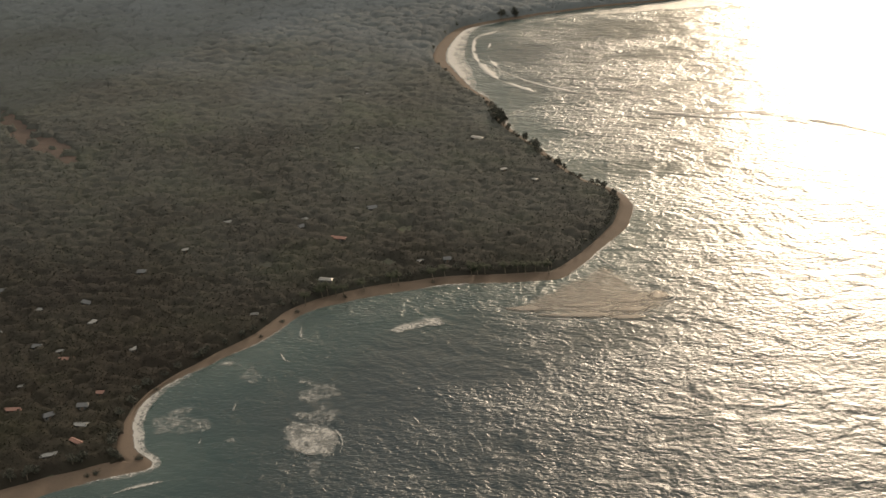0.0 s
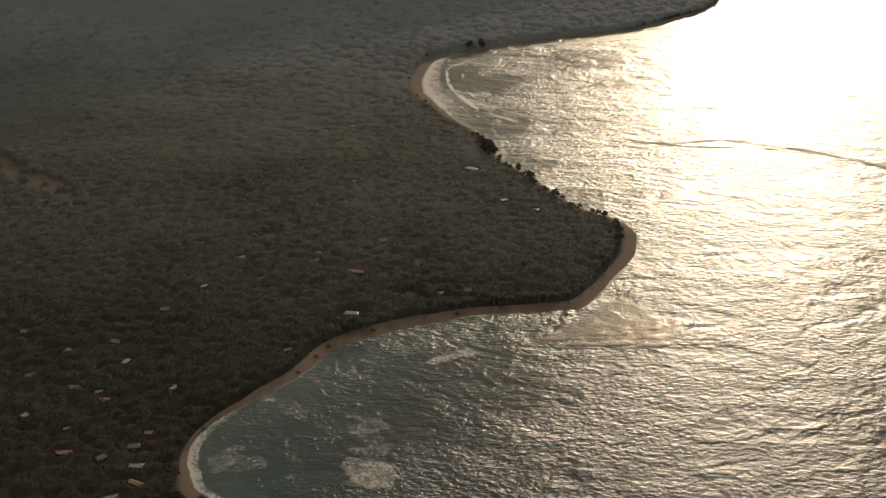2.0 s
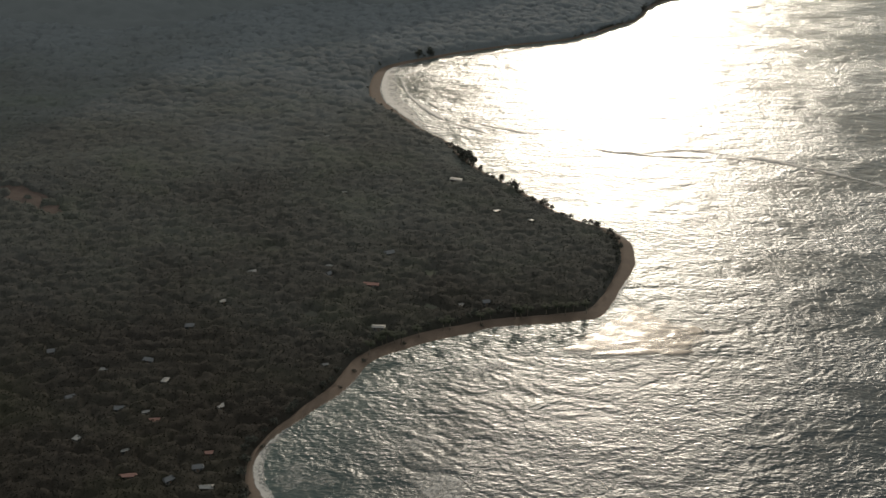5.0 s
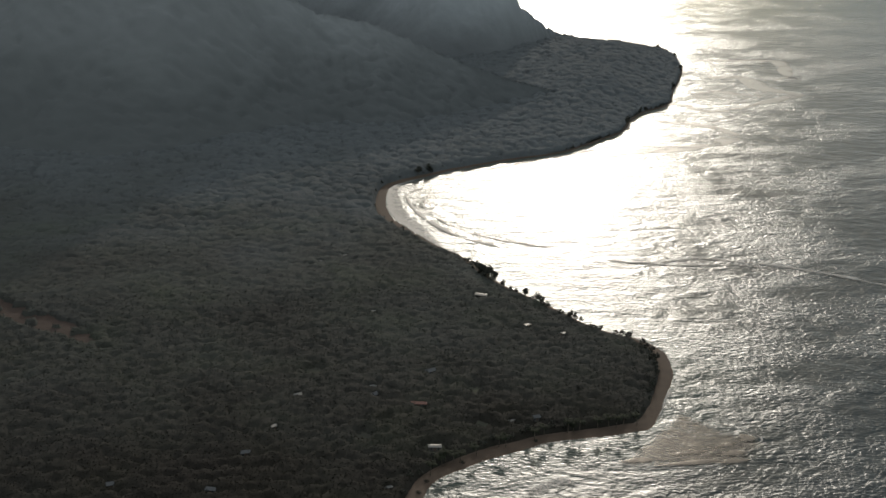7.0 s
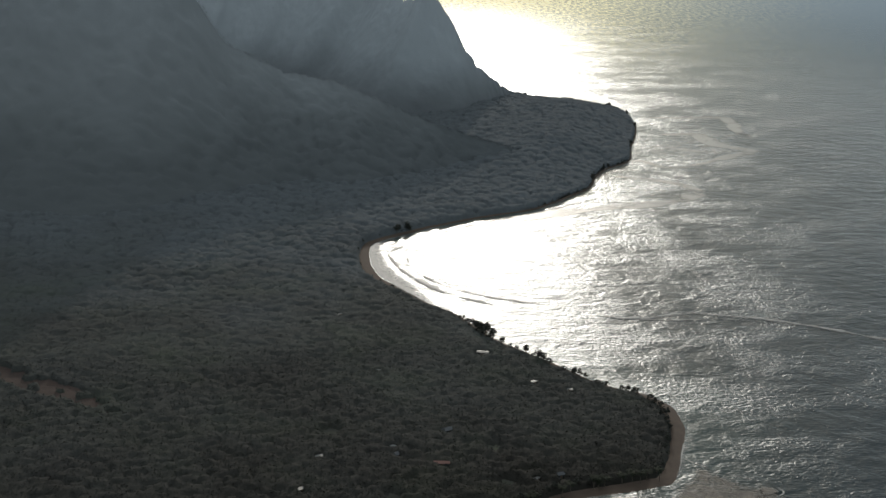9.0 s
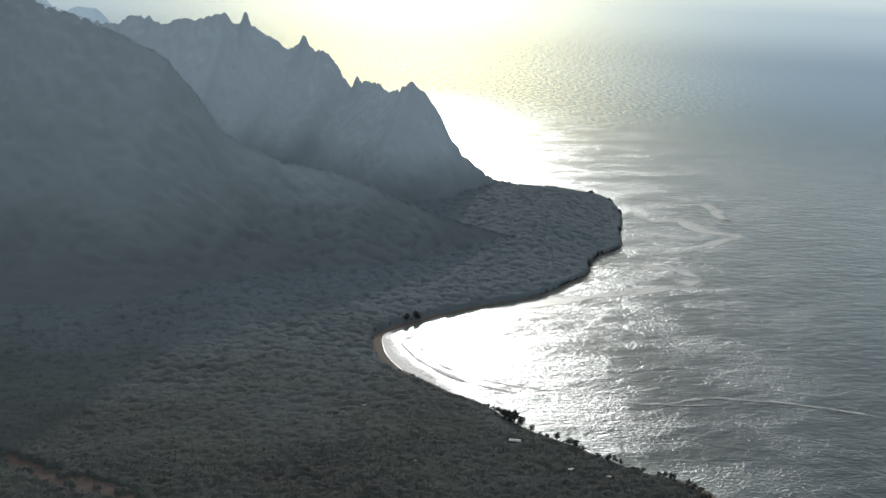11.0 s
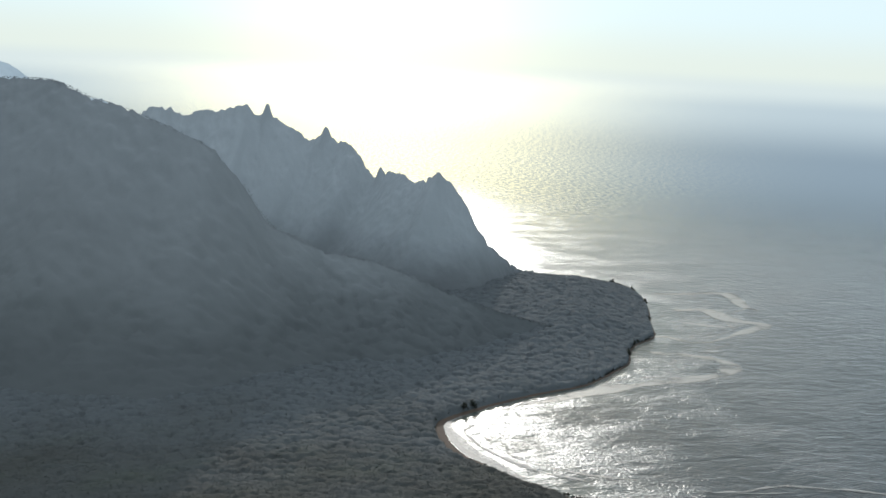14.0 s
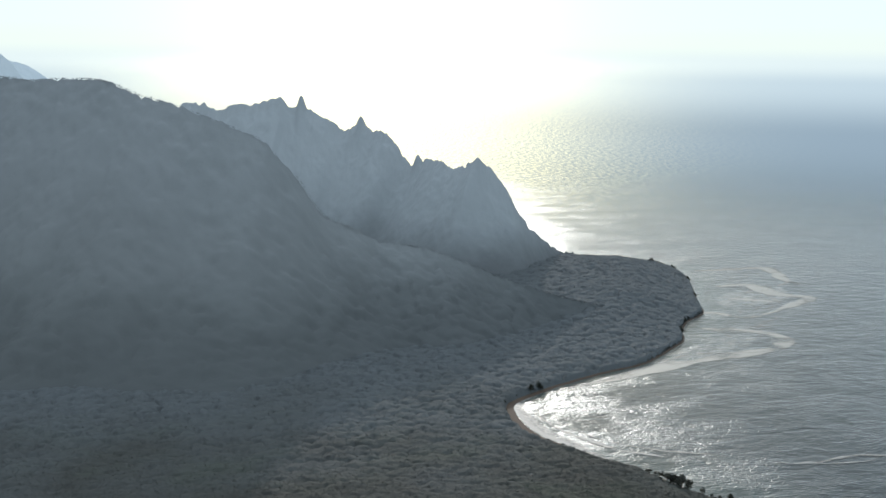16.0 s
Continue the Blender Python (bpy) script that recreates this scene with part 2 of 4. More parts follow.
def foam_material(name, colour, scale, rough=0.6, low=0.25, high=0.45, most=1.0, swirl=0.6):
    """Lace of foam: dense where the foam attribute is high, broken towards its rim."""
    m, n, p = material(name)
    amount = n.add("ShaderNodeAttribute", attribute_name="foam").outputs["Fac"]
    lace = n.math("ADD", n.math("MULTIPLY", n.noise(p, scale, 5, 0.7, swirl), 0.7), n.math("MULTIPLY", n.noise(p, scale * 0.22, 2), 0.3))
    cover = n.math("MULTIPLY", n.remap(n.math("SUBTRACT", n.math("ADD", lace, amount), 0.75), low - 0.25, high - 0.25), most)
    s = n.add("ShaderNodeBsdfPrincipled", {"Base Color": n.mix(n.noise(p, scale * 2, 3), colour, tuple(c * 0.8 for c in colour[:3]) + (1,)), "Roughness": rough,
                                           "Normal": n.add("ShaderNodeBump", {"Strength": 1.0, "Distance": 0.5, "Height": lace})})
    finish(n, n.add("ShaderNodeMixShader", {0: cover, 1: n.add("ShaderNodeBsdfTransparent"), 2: s}).outputs[0])
    return m


SEA = sea_material()
FOAM = foam_material("sea_foam", (0.27, 0.255, 0.235, 1), 0.6, low=0.32, high=0.64, most=0.92)
SHALLOW = foam_material("reef_shallows", (0.40, 0.395, 0.37, 1), 0.05, 0.3, low=0.36, high=0.62, most=0.8, swirl=2.6)


# ---- mesh helpers ----
def raw_mesh(name, verts, faces, mat, smooth=True, **attributes):
    """A mesh from arrays; all faces have the same number of corners."""
    verts, faces = np.asarray(verts, np.float32), np.asarray(faces, np.int32)
    me = bpy.data.meshes.new(name)
    k = faces.shape[1]
    me.vertices.add(len(verts))
    me.vertices.foreach_set("co", verts.ravel())
    me.loops.add(faces.size)
    me.loops.foreach_set("vertex_index", faces.ravel())
    me.polygons.add(len(faces))
    me.polygons.foreach_set("loop_start", np.arange(0, faces.size, k, dtype=np.int32))
    me.polygons.foreach_set("use_smooth", np.full(len(faces), smooth))
    for key, values in attributes.items():
        me.attributes.new(key, "FLOAT", "POINT").data.foreach_set("value", np.asarray(values, np.float32))
    me.materials.append(mat)
    me.update(calc_edges=True)
    me.validate()
    return me


def part(name, bm, mat, parent, label="", smooth=False):
    me = bpy.data.meshes.new(name)
    for f in bm.faces:
        f.smooth = smooth
    bm.to_mesh(me)
    bm.free()
    me.materials.append(mat)
    ob = new(name, me)
    ob.parent = parent
    if label:
        tagged(ob, label)
    return ob


def grid_faces(nu, nv):
    i = np.arange((nu - 1) * (nv - 1))
    a = (i // (nv - 1)) * nv + i % (nv - 1)
    return np.stack([a, a + nv, a + nv + 1, a + 1], 1)


def spline(points, step):
    """Catmull-Rom through the points, resampled evenly."""
    p = np.asarray(points, float)
    p = np.vstack([2 * p[0] - p[1], p, 2 * p[-1] - p[-2]])
    out = []
    for a, b, c, d in zip(p, p[1:], p[2:], p[3:]):
        t = np.linspace(0, 1, 24, endpoint=False)[:, None]
        out.append(0.5 * (2 * b + (c - a) * t + (2 * a - 5 * b + 4 * c - d) * t**2 + (3 * b - a - 3 * c + d) * t**3))
    line = np.vstack(out + [p[-2][None]])
    s = np.r_[0, np.cumsum(np.linalg.norm(np.diff(line[:, :2], axis=0), axis=1))]
    k = np.linspace(0, s[-1], max(2, int(s[-1] / step)))
    return np.stack([np.interp(k, s, line[:, i]) for i in range(line.shape[1])], 1)


def wobble(x, y, scale, seed=0.0, octaves=3):
    """Smooth value noise on arrays, about -1 to 1."""
    total, amp = np.zeros(np.shape(x)), 1.0
    for o in range(octaves):
        u, v = np.asarray(x) / scale * 2**o + seed * 17.3, np.asarray(y) / scale * 2**o + seed * 9.1 + 5.2 * o
        iu, iv = np.floor(u), np.floor(v)
        fu, fv = u - iu, v - iv
        fu, fv = fu * fu * (3 - 2 * fu), fv * fv * (3 - 2 * fv)

        def h(a, b):
            q = np.sin(a * 127.1 + b * 311.7 + seed * 13.7) * 43758.5453
            return (q - np.floor(q)) * 2 - 1

        total += amp * ((h(iu, iv) * (1 - fu) + h(iu + 1, iv) * fu) * (1 - fv) + (h(iu, iv + 1) * (1 - fu) + h(iu + 1, iv + 1) * fu) * fv)
        amp *= 0.5
    return total / 1.6


# ---- shoreline ----
SHORE_NEAR = [(-900, 210), (-600, 300), (-380, 385), (-265, 438), (-204, 470), (-178, 486), (-158, 496), (-170, 512), (-176, 542), (-167, 569),
              (-148, 593), (-126, 618), (-112, 645), (-92, 661), (-67, 674), (-34, 686), (0, 690), (24, 694), (40, 700), (59, 730), (78, 766),
              (85, 790), (88, 815), (77, 838), (66, 846), (52, 866), (31, 912), (15, 945), (2, 977), (-8, 1027)]
SHORE_FAR = [(-28, 1072), (-44, 1121), (-51, 1157), (-47, 1208), (-36, 1245), (-22, 1262), (5, 1281), (45, 1308), (101, 1337), (180, 1370),
             (244, 1425), (283, 1462), (307, 1507), (340, 1556), (399, 1612), (440, 1700), (503, 1830), (534, 1945), (525, 2010), (470, 2050),
             (430, 2075), (395, 2160), (360, 2290), (320, 2500), (240, 2800), (60, 3300), (-250, 4100), (-600, 4500)]
shore = spline(SHORE_NEAR + SHORE_FAR, 4.0)
shore[:, 0] += 1.6 * wobble(shore[:, 0], shore[:, 1], 22, 3)
shore[:, 1] += 1.6 * wobble(shore[:, 0], shore[:, 1], 22, 4)
land_ring = np.vstack([shore[::3], [(-2600, 4500), (-2600, 210)]])


def inland(x, y):
    """Metres from the shoreline, positive on land."""
    x, y = np.asarray(x, float).ravel(), np.asarray(y, float).ravel()
    a = land_ring
    b = np.roll(a, -1, axis=0)
    e = b - a
    n_shore = len(a) - 3
    out = np.empty(len(x))
    for i in range(0, len(x), 8000):
        px, py = x[i:i + 8000, None], y[i:i + 8000, None]
        t = np.clip(((px - a[:n_shore, 0]) * e[:n_shore, 0] + (py - a[:n_shore, 1]) * e[:n_shore, 1]) / (e[:n_shore] ** 2).sum(1), 0, 1)
        d = np.sqrt(((px - a[:n_shore, 0] - t * e[:n_shore, 0])**2 + (py - a[:n_shore, 1] - t * e[:n_shore, 1])**2).min(1))
        cross = ((a[:, 1] > py) != (b[:, 1] > py)) & (px < a[:, 0] + (py - a[:, 1]) * e[:, 0] / np.where(e[:, 1] == 0, 1e-9, e[:, 1]))
        out[i:i + 8000] = np.where(cross.sum(1) % 2 == 1, d, -d)
    return out


def land_height(x, y, d):
    x, y = np.asarray(x).ravel(), np.asarray(y).ravel()
    t = np.clip((d - 8) / 30, 0, 1)
    z = np.where(d < 0, np.maximum(d * 0.12, -4), 0.05 * np.minimum(d, 8) + 2.2 * t * t * (3 - 2 * t) + 0.008 * np.maximum(d - 30, 0))
    # low wooded rise on the headland
    rise = np.clip((d - 6) / 110, 0, 1)
    z = z + 17.0 * rise * rise * (3 - 2 * rise) * np.clip((y - 1430) / 160, 0, 1) * np.clip((x - 120) / 160, 0, 1)
    return z + np.where(d > 20, 0.8 * wobble(x, y, 60, 1), 0)


# ---- ground ----
gx, gy = np.meshgrid(np.linspace(-1500, 640, 306), np.linspace(230, 2900, 382), indexing="ij")
gd = inland(gx, gy)
gz = land_height(gx, gy, gd)
gf = grid_faces(*gx.shape)
gf = gf[(gd[gf] > -22).any(1)]
ground = new("ground", raw_mesh("ground", np.stack([gx.ravel(), gy.ravel(), gz], 1), gf, SOIL))
tagged(ground, "dark green coastal plain of meadow and soil", "ground", kind="structure")

# ---- sea ----
fine_x, fine_y = np.arange(-700, 1301, 8.0), np.arange(-200, 3001, 8.0)
far = np.array([60, 160, 320, 600, 1000, 1600, 2400, 3300])
sx = np.r_[fine_x[0] - far[::-1] * 1.3, fine_x, fine_x[-1] + far * 1.1]
sy = np.r_[fine_y[0] - far[::-1] * 1.4, fine_y, fine_y[-1] + far[:6] * 1.15]
wx, wy = np.meshgrid(sx, sy, indexing="ij")
wd = inland(wx, wy)
depth = np.clip(-wd / 110, 0, 1)
wz = 0.18 * wobble(wx, wy, 45, 7).ravel() * np.clip((-wd - 4) / 30, 0, 1)
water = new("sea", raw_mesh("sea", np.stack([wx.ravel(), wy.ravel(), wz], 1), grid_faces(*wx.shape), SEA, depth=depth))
tagged(water, "grey-green rippled sea glittering in low sunlight", "sea", kind="structure")


# ---- crowns of the forest ----
def crown_spots(i, j, cell):
    """A jittered crown centre, size and height for each cell of a coarse lattice."""
    def h(k):
        q = np.sin(i * 127.1 + j * 311.7 + k * 74.7) * 43758.5453
        return q - np.floor(q)
    return (i + 0.5 + 0.8 * (h(1) - 0.5)) * cell, (j + 0.5 + 0.8 * (h(2) - 0.5)) * cell, (0.41 + 0.34 * h(3)) * cell, h(4)


def domes(x, y, cell, floor, spread, tall):
    """Height of domed crowns that touch, over a floor of undergrowth."""
    i0, j0 = np.floor(x / cell), np.floor(y / cell)
    best = np.full(len(x), floor)
    for di in (-1, 0, 1):
        for dj in (-1, 0, 1):
            cx, cy, r, t = crown_spots(i0 + di, j0 + dj, cell)
            q = 1 - ((x - cx)**2 + (y - cy)**2) / (r * 1.15)**2
            best = np.maximum(best, np.where(q > 0, floor - 0.2 + t * spread + tall * np.sqrt(np.maximum(q, 0)), 0))
    return best


# ---- mountains ----
def ridge(name, crest, front, back, mat, label, spires=(), power=1.25, step=4.0, rough=3.0, gully=0.1, seed=1.0, lean=1.5, teeth=0.0, notch=16.0, forest=0.0):
    """A mountain ridge: flanks that fall from a crest line on both sides, with gullies, and rock needles on top."""
    line = spline(crest, step)
    n = len(line)
    tangent = np.gradient(line[:, :2], axis=0)
    kernel = np.ones(61) / 61
    for i in range(2):
        tangent[:, i] = np.convolve(np.pad(tangent[:, i], 30, mode="edge"), kernel, mode="valid")
    tangent /= np.linalg.norm(tangent, axis=1)[:, None]
    normal = np.stack([tangent[:, 1], -tangent[:, 0]], 1)
    s = np.r_[0, np.cumsum(np.linalg.norm(np.diff(line[:, :2], axis=0), axis=1))]
    q = np.linspace(0, 1, 120) ** 1.35
    share = np.r_[-q[::-1], q[1:]]
    reach = np.where(share[None, :] < 0, np.clip(line[:, 2] * lean, 8, back)[:, None], np.clip(line[:, 2] * lean, 8, front)[:, None])
    ss = np.repeat(s[:, None], len(share), 1)
    aa, uu = share[None, :] * reach, np.repeat(np.abs(share)[None, :], n, 0)
    top = line[:, 2][:, None]
    px = line[:, 0][:, None] + normal[:, 0][:, None] * aa
    py = line[:, 1][:, None] + normal[:, 1][:, None] * aa
    fall = (1 - uu) ** power
    cut = gully * (wobble(ss + 30 * wobble(px, py, 160, seed), aa * 0.15, 70, seed + 2) - 0.2) * np.sin(np.pi * np.clip(uu, 0, 1)) ** 0.8
    z = (top + 4) * (fall + cut) - 4
    z = z + rough * wobble(px, py, 14, seed + 4, 3) * np.clip(np.abs(aa) / 10, 0.55, 1) * (1 - uu)
    z = z + 0.45 * rough * wobble(px, py, 6.5, seed + 6, 2) * (1 - uu) ** 0.5
    jag = np.abs(wobble(ss, 0 * ss, notch, seed + 9, 3)) + 0.5 * wobble(ss, 0 * ss + 3, notch * 0.4, seed + 10, 2)
    z = z + teeth * (jag - 0.3) * np.exp(-(aa / (notch * 0.9))**2) * np.clip(top / 40, 0, 1)
    for at, tall, wide in spires:
        z = z + tall * np.exp(-np.abs((ss - at) / wide) ** 2.6 - (aa / (wide * 1.3)) ** 2)
    if forest:
        # forest on the lower flanks, thinning to scrub below the crest
        crowns = domes(px.ravel(), py.ravel(), 10.5, 1.0, 3.0, 3.0).reshape(px.shape) - 1.0
        z = z + forest * crowns * np.clip((1 - uu) / 0.04, 0, 1) * (0.3 + 0.7 * np.clip((200 - z) / 160, 0, 1)) * np.clip(np.abs(aa) / 25, 0, 1)
    verts = np.stack([px.ravel(), py.ravel(), z.ravel()], 1)
    return tagged(new(name, raw_mesh(name, verts, grid_faces(n, len(share)), mat)), label, "mountain", kind="structure")


FAR_CREST = [(-700, 2760, 262), (-420, 2600, 258), (-219, 2469, 243), (-195, 2453, 250), (-176, 2441, 259), (-130, 2410, 248), (-107, 2394, 255), (-66, 2367, 262), (-31, 2343, 270),
             (-15, 2333, 255), (9, 2316, 252), (30, 2300, 241), (53, 2283, 228), (66, 2273, 217), (83, 2260, 217), (106, 2230, 215),
             (116, 2211, 216), (130, 2187, 202), (148, 2156, 167), (162, 2120, 175), (175, 2068, 177), (185, 2029, 168), (194, 1994, 178), (200, 1978, 188), (220, 1973, 177), (236, 1963, 155), (253, 1952, 125), (269, 1952, 94), (298, 1962, 68), (325, 1974, 47), (352, 1989, 34), (385, 2006, 27)]
far_line = spline(FAR_CREST, 2.0)
far_s = np.r_[0, np.cumsum(np.linalg.norm(np.diff(far_line[:, :2], axis=0), axis=1))]


def along(x, y):
    return far_s[np.argmin((far_line[:, 0] - x)**2 + (far_line[:, 1] - y)**2)]


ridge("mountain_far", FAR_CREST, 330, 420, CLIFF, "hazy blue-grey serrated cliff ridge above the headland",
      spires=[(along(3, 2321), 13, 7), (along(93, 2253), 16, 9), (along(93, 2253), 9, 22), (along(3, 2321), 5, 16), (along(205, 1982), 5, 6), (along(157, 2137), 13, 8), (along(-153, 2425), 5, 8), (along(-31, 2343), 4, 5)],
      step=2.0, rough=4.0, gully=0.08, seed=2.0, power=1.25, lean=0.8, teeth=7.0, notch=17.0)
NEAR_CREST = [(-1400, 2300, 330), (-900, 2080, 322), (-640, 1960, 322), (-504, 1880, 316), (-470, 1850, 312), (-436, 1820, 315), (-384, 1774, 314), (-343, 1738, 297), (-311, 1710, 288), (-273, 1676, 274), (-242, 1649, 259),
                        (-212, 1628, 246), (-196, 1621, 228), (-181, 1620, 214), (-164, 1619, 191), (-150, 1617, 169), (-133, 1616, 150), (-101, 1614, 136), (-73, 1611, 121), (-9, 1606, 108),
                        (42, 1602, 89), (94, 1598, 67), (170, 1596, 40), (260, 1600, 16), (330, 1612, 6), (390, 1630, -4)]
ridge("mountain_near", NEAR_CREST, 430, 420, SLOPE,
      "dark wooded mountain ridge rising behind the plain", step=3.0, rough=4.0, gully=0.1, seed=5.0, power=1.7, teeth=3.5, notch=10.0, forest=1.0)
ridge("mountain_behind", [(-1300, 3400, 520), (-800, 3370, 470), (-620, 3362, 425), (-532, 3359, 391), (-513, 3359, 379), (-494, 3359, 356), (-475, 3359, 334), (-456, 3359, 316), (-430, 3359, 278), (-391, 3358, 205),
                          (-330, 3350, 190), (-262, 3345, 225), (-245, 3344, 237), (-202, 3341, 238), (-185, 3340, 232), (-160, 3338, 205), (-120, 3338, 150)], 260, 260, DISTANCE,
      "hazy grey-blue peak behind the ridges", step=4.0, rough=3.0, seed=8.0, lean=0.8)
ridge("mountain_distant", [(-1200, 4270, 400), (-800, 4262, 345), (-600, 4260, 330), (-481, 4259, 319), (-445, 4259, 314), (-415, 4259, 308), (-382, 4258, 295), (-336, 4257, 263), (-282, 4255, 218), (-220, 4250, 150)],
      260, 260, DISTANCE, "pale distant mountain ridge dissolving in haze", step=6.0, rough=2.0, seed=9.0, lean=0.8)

# ---- beach and surf ----
tan = np.gradient(shore, axis=0)
for i in range(2):
    tan[:, i] = np.convolve(np.pad(tan[:, i], 4, mode="edge"), np.ones(9) / 9, mode="valid")
tan /= np.linalg.norm(tan, axis=1)[:, None]
seaward = np.stack([tan[:, 1], -tan[:, 0]], 1)
BEACH_WIDTHS = [(-900, 210, 6), (-265, 438, 12), (-158, 496, 17), (-176, 542, 0), (-167, 569, 1), (-126, 618, 8), (-92, 661, 14), (-34, 686, 12), (24, 694, 12), (60, 730, 9), (86, 800, 10), (66, 846, 4),
                (15, 945, 4), (-28, 1072, 7), (-50, 1157, 14), (-36, 1245, 9), (45, 1308, 4), (180, 1370, 2), (244, 1425, 1), (399, 1612, 1), (534, 1945, 1), (395, 2160, 1), (-600, 4500, 1)]
key_s = [int(np.argmin((shore[:, 0] - x)**2 + (shore[:, 1] - y)**2)) for x, y, _ in BEACH_WIDTHS]
beach_width = np.interp(np.arange(len(shore)), key_s, [b[2] for b in BEACH_WIDTHS]) * 0.66 * (1 + 0.25 * wobble(shore[:, 0], shore[:, 1], 40, 6))


def shore_band(first, last, offsets, heights, name, mat, foam=None):
    """A strip that follows the shoreline; offsets run inland."""
    idx = np.arange(first, last)
    rows = [np.c_[shore[idx] - seaward[idx] * np.asarray(o)[..., None] if np.ndim(o) else shore[idx] - seaward[idx] * o, np.broadcast_to(h, len(idx))] for o, h in zip(offsets, heights)]
    verts = np.stack(rows, 1).reshape(-1, 3)
    extra = {} if foam is None else {"foam": np.stack([np.broadcast_to(f, len(idx)) for f in foam], 1).ravel()}
    return new(name, raw_mesh(name, verts, grid_faces(len(idx), len(rows)), mat, **extra))


last_visible = int(np.argmin((shore[:, 0] - 395)**2 + (shore[:, 1] - 2160)**2))
bw = beach_width[:last_visible]
beach = shore_band(0, last_visible, [-4.0, 0 * bw + 0.5, 0.35 * bw + 0.5, 0.75 * bw + 0.5, bw + 1.0, bw + 2.5], [-0.45, 0.18, 0.55, 1.0, 1.2, 0.3], "beach", SAND)
tagged(beach, "narrow orange-brown sand beach along the shore", "beach", kind="structure")

idx = np.arange(last_visible)
run = 0.5 + 0.5 * wobble(shore[idx, 0], shore[idx, 1], 30, 11)
reach = 1.0 + 4.0 * run
in_bay = np.exp(-(((shore[idx, 0] + 40) / 60)**2 + ((shore[idx, 1] - 1170) / 110)**2)) + 0.55 * np.exp(-(((shore[idx, 0] + 175) / 30)**2 + ((shore[idx, 1] - 540) / 60)**2))
reach = reach + 6 * in_bay + 14 * np.exp(-(((shore[idx, 0] + 45) / 40)**2 + ((shore[idx, 1] - 1150) / 90)**2))
strength = np.clip(0.1 + 0.6 * run + 0.4 * in_bay + 0.3 * np.exp(-(((shore[idx, 0] + 45) / 40)**2 + ((shore[idx, 1] - 1150) / 90)**2)), 0, 0.72)
surf = shore_band(0, last_visible, [0.8, -0.15 * reach, -0.5 * reach, -0.8 * reach, -reach], [0.24, 0.2, 0.2, 0.2, 0.16], "surf", FOAM,
                  [0.2 * strength, 0.95 * strength, 0.75 * strength, 0.7 * strength, 0 * strength])
tagged(surf, "white foam washing up along the beach", "surf", kind="stuff")


def ring_depth(ring, x, y):
    """Metres inside a closed ring of points, negative outside."""
    a = np.asarray(ring, float)
    b = np.roll(a, -1, axis=0)
    e = b - a
    px, py = x[:, None], y[:, None]
    t = np.clip(((px - a[:, 0]) * e[:, 0] + (py - a[:, 1]) * e[:, 1]) / (e ** 2).sum(1), 0, 1)
    d = np.sqrt(((px - a[:, 0] - t * e[:, 0])**2 + (py - a[:, 1] - t * e[:, 1])**2).min(1))
    cross = ((a[:, 1] > py) != (b[:, 1] > py)) & (px < a[:, 0] + (py - a[:, 1]) * e[:, 0] / np.where(e[:, 1] == 0, 1e-9, e[:, 1]))
    return np.where(cross.sum(1) % 2 == 1, d, -d)


def patch(name, ring, mat, label, category, z=0.3, cell=1.5, edge=6.0, most=0.9, kind="stuff", lift=0.12, ragged=1.0):
    """A ragged patch of foam or shallows that floats on the sea."""
    a = np.asarray(ring, float)
    low, high = a.min(0) - 4, a.max(0) + 4
    px, py = np.meshgrid(np.arange(low[0], high[0], cell), np.arange(low[1], high[1], cell), indexing="ij")
    d = ring_depth(ring, px.ravel(), py.ravel()) + ragged * (4.0 * wobble(px, py, 16, 2.0).ravel() + 2.0 * wobble(px, py, 5, 3.0).ravel())
    f = grid_faces(*px.shape)
    f = f[(d[f] > -3).any(1)]
    foam = np.clip(d / edge, 0, 1) * most
    zz = z + lift * np.clip(d / edge, 0, 1) + 0.12 * wobble(px, py, 5, 4).ravel()
    return tagged(new(name, raw_mesh(name, np.stack([px.ravel(), py.ravel(), zz], 1), f, mat, foam=foam)), label, category, kind=kind)


def wave(points, wide, tall, label, strength=0.9, seed=1.0, mat=None):
    """A breaking wave: a low asymmetric ridge of water with foam on its crest and behind it."""
    line = spline(points, 2.0)
    line = line + 1.2 * np.stack([wobble(line[:, 0], line[:, 1], 14, seed), wobble(line[:, 0], line[:, 1], 14, seed + 1)], 1)
    t = np.gradient(line, axis=0)
    t /= np.linalg.norm(t, axis=1)[:, None]
    nrm = np.stack([t[:, 1], -t[:, 0]], 1)
    vary = np.clip(0.5 + 0.75 * wobble(line[:, 0], line[:, 1], 16, seed + 2), 0.02, 1.5)
    taper = np.sin(np.pi * np.linspace(0.02, 0.98, len(line))) ** 0.4
    rows, foam = [], []
    for o, h, k in ((-1.6, -0.02, 0.0), (-1.0, 0.12, 0.55), (-0.4, 0.6, 0.85), (0.0, 1.0, 1.0), (0.25, 0.55, 0.8), (0.5, 0.05, 0.3), (0.8, -0.05, 0.0)):
        rows.append(np.c_[line + nrm * (o * wide * vary * taper)[:, None], 0.12 + h * tall * vary * taper])
        foam.append(np.clip(k * strength * (0.38 + 0.75 * vary), 0, 0.72))
    ob = new("breaking_wave", raw_mesh("breaking_wave", np.stack(rows, 1).reshape(-1, 3), grid_faces(len(line), 7), mat or FOAM, foam=np.stack(foam, 1).ravel()))
    return tagged(ob, label, "wave", group="breaking waves")


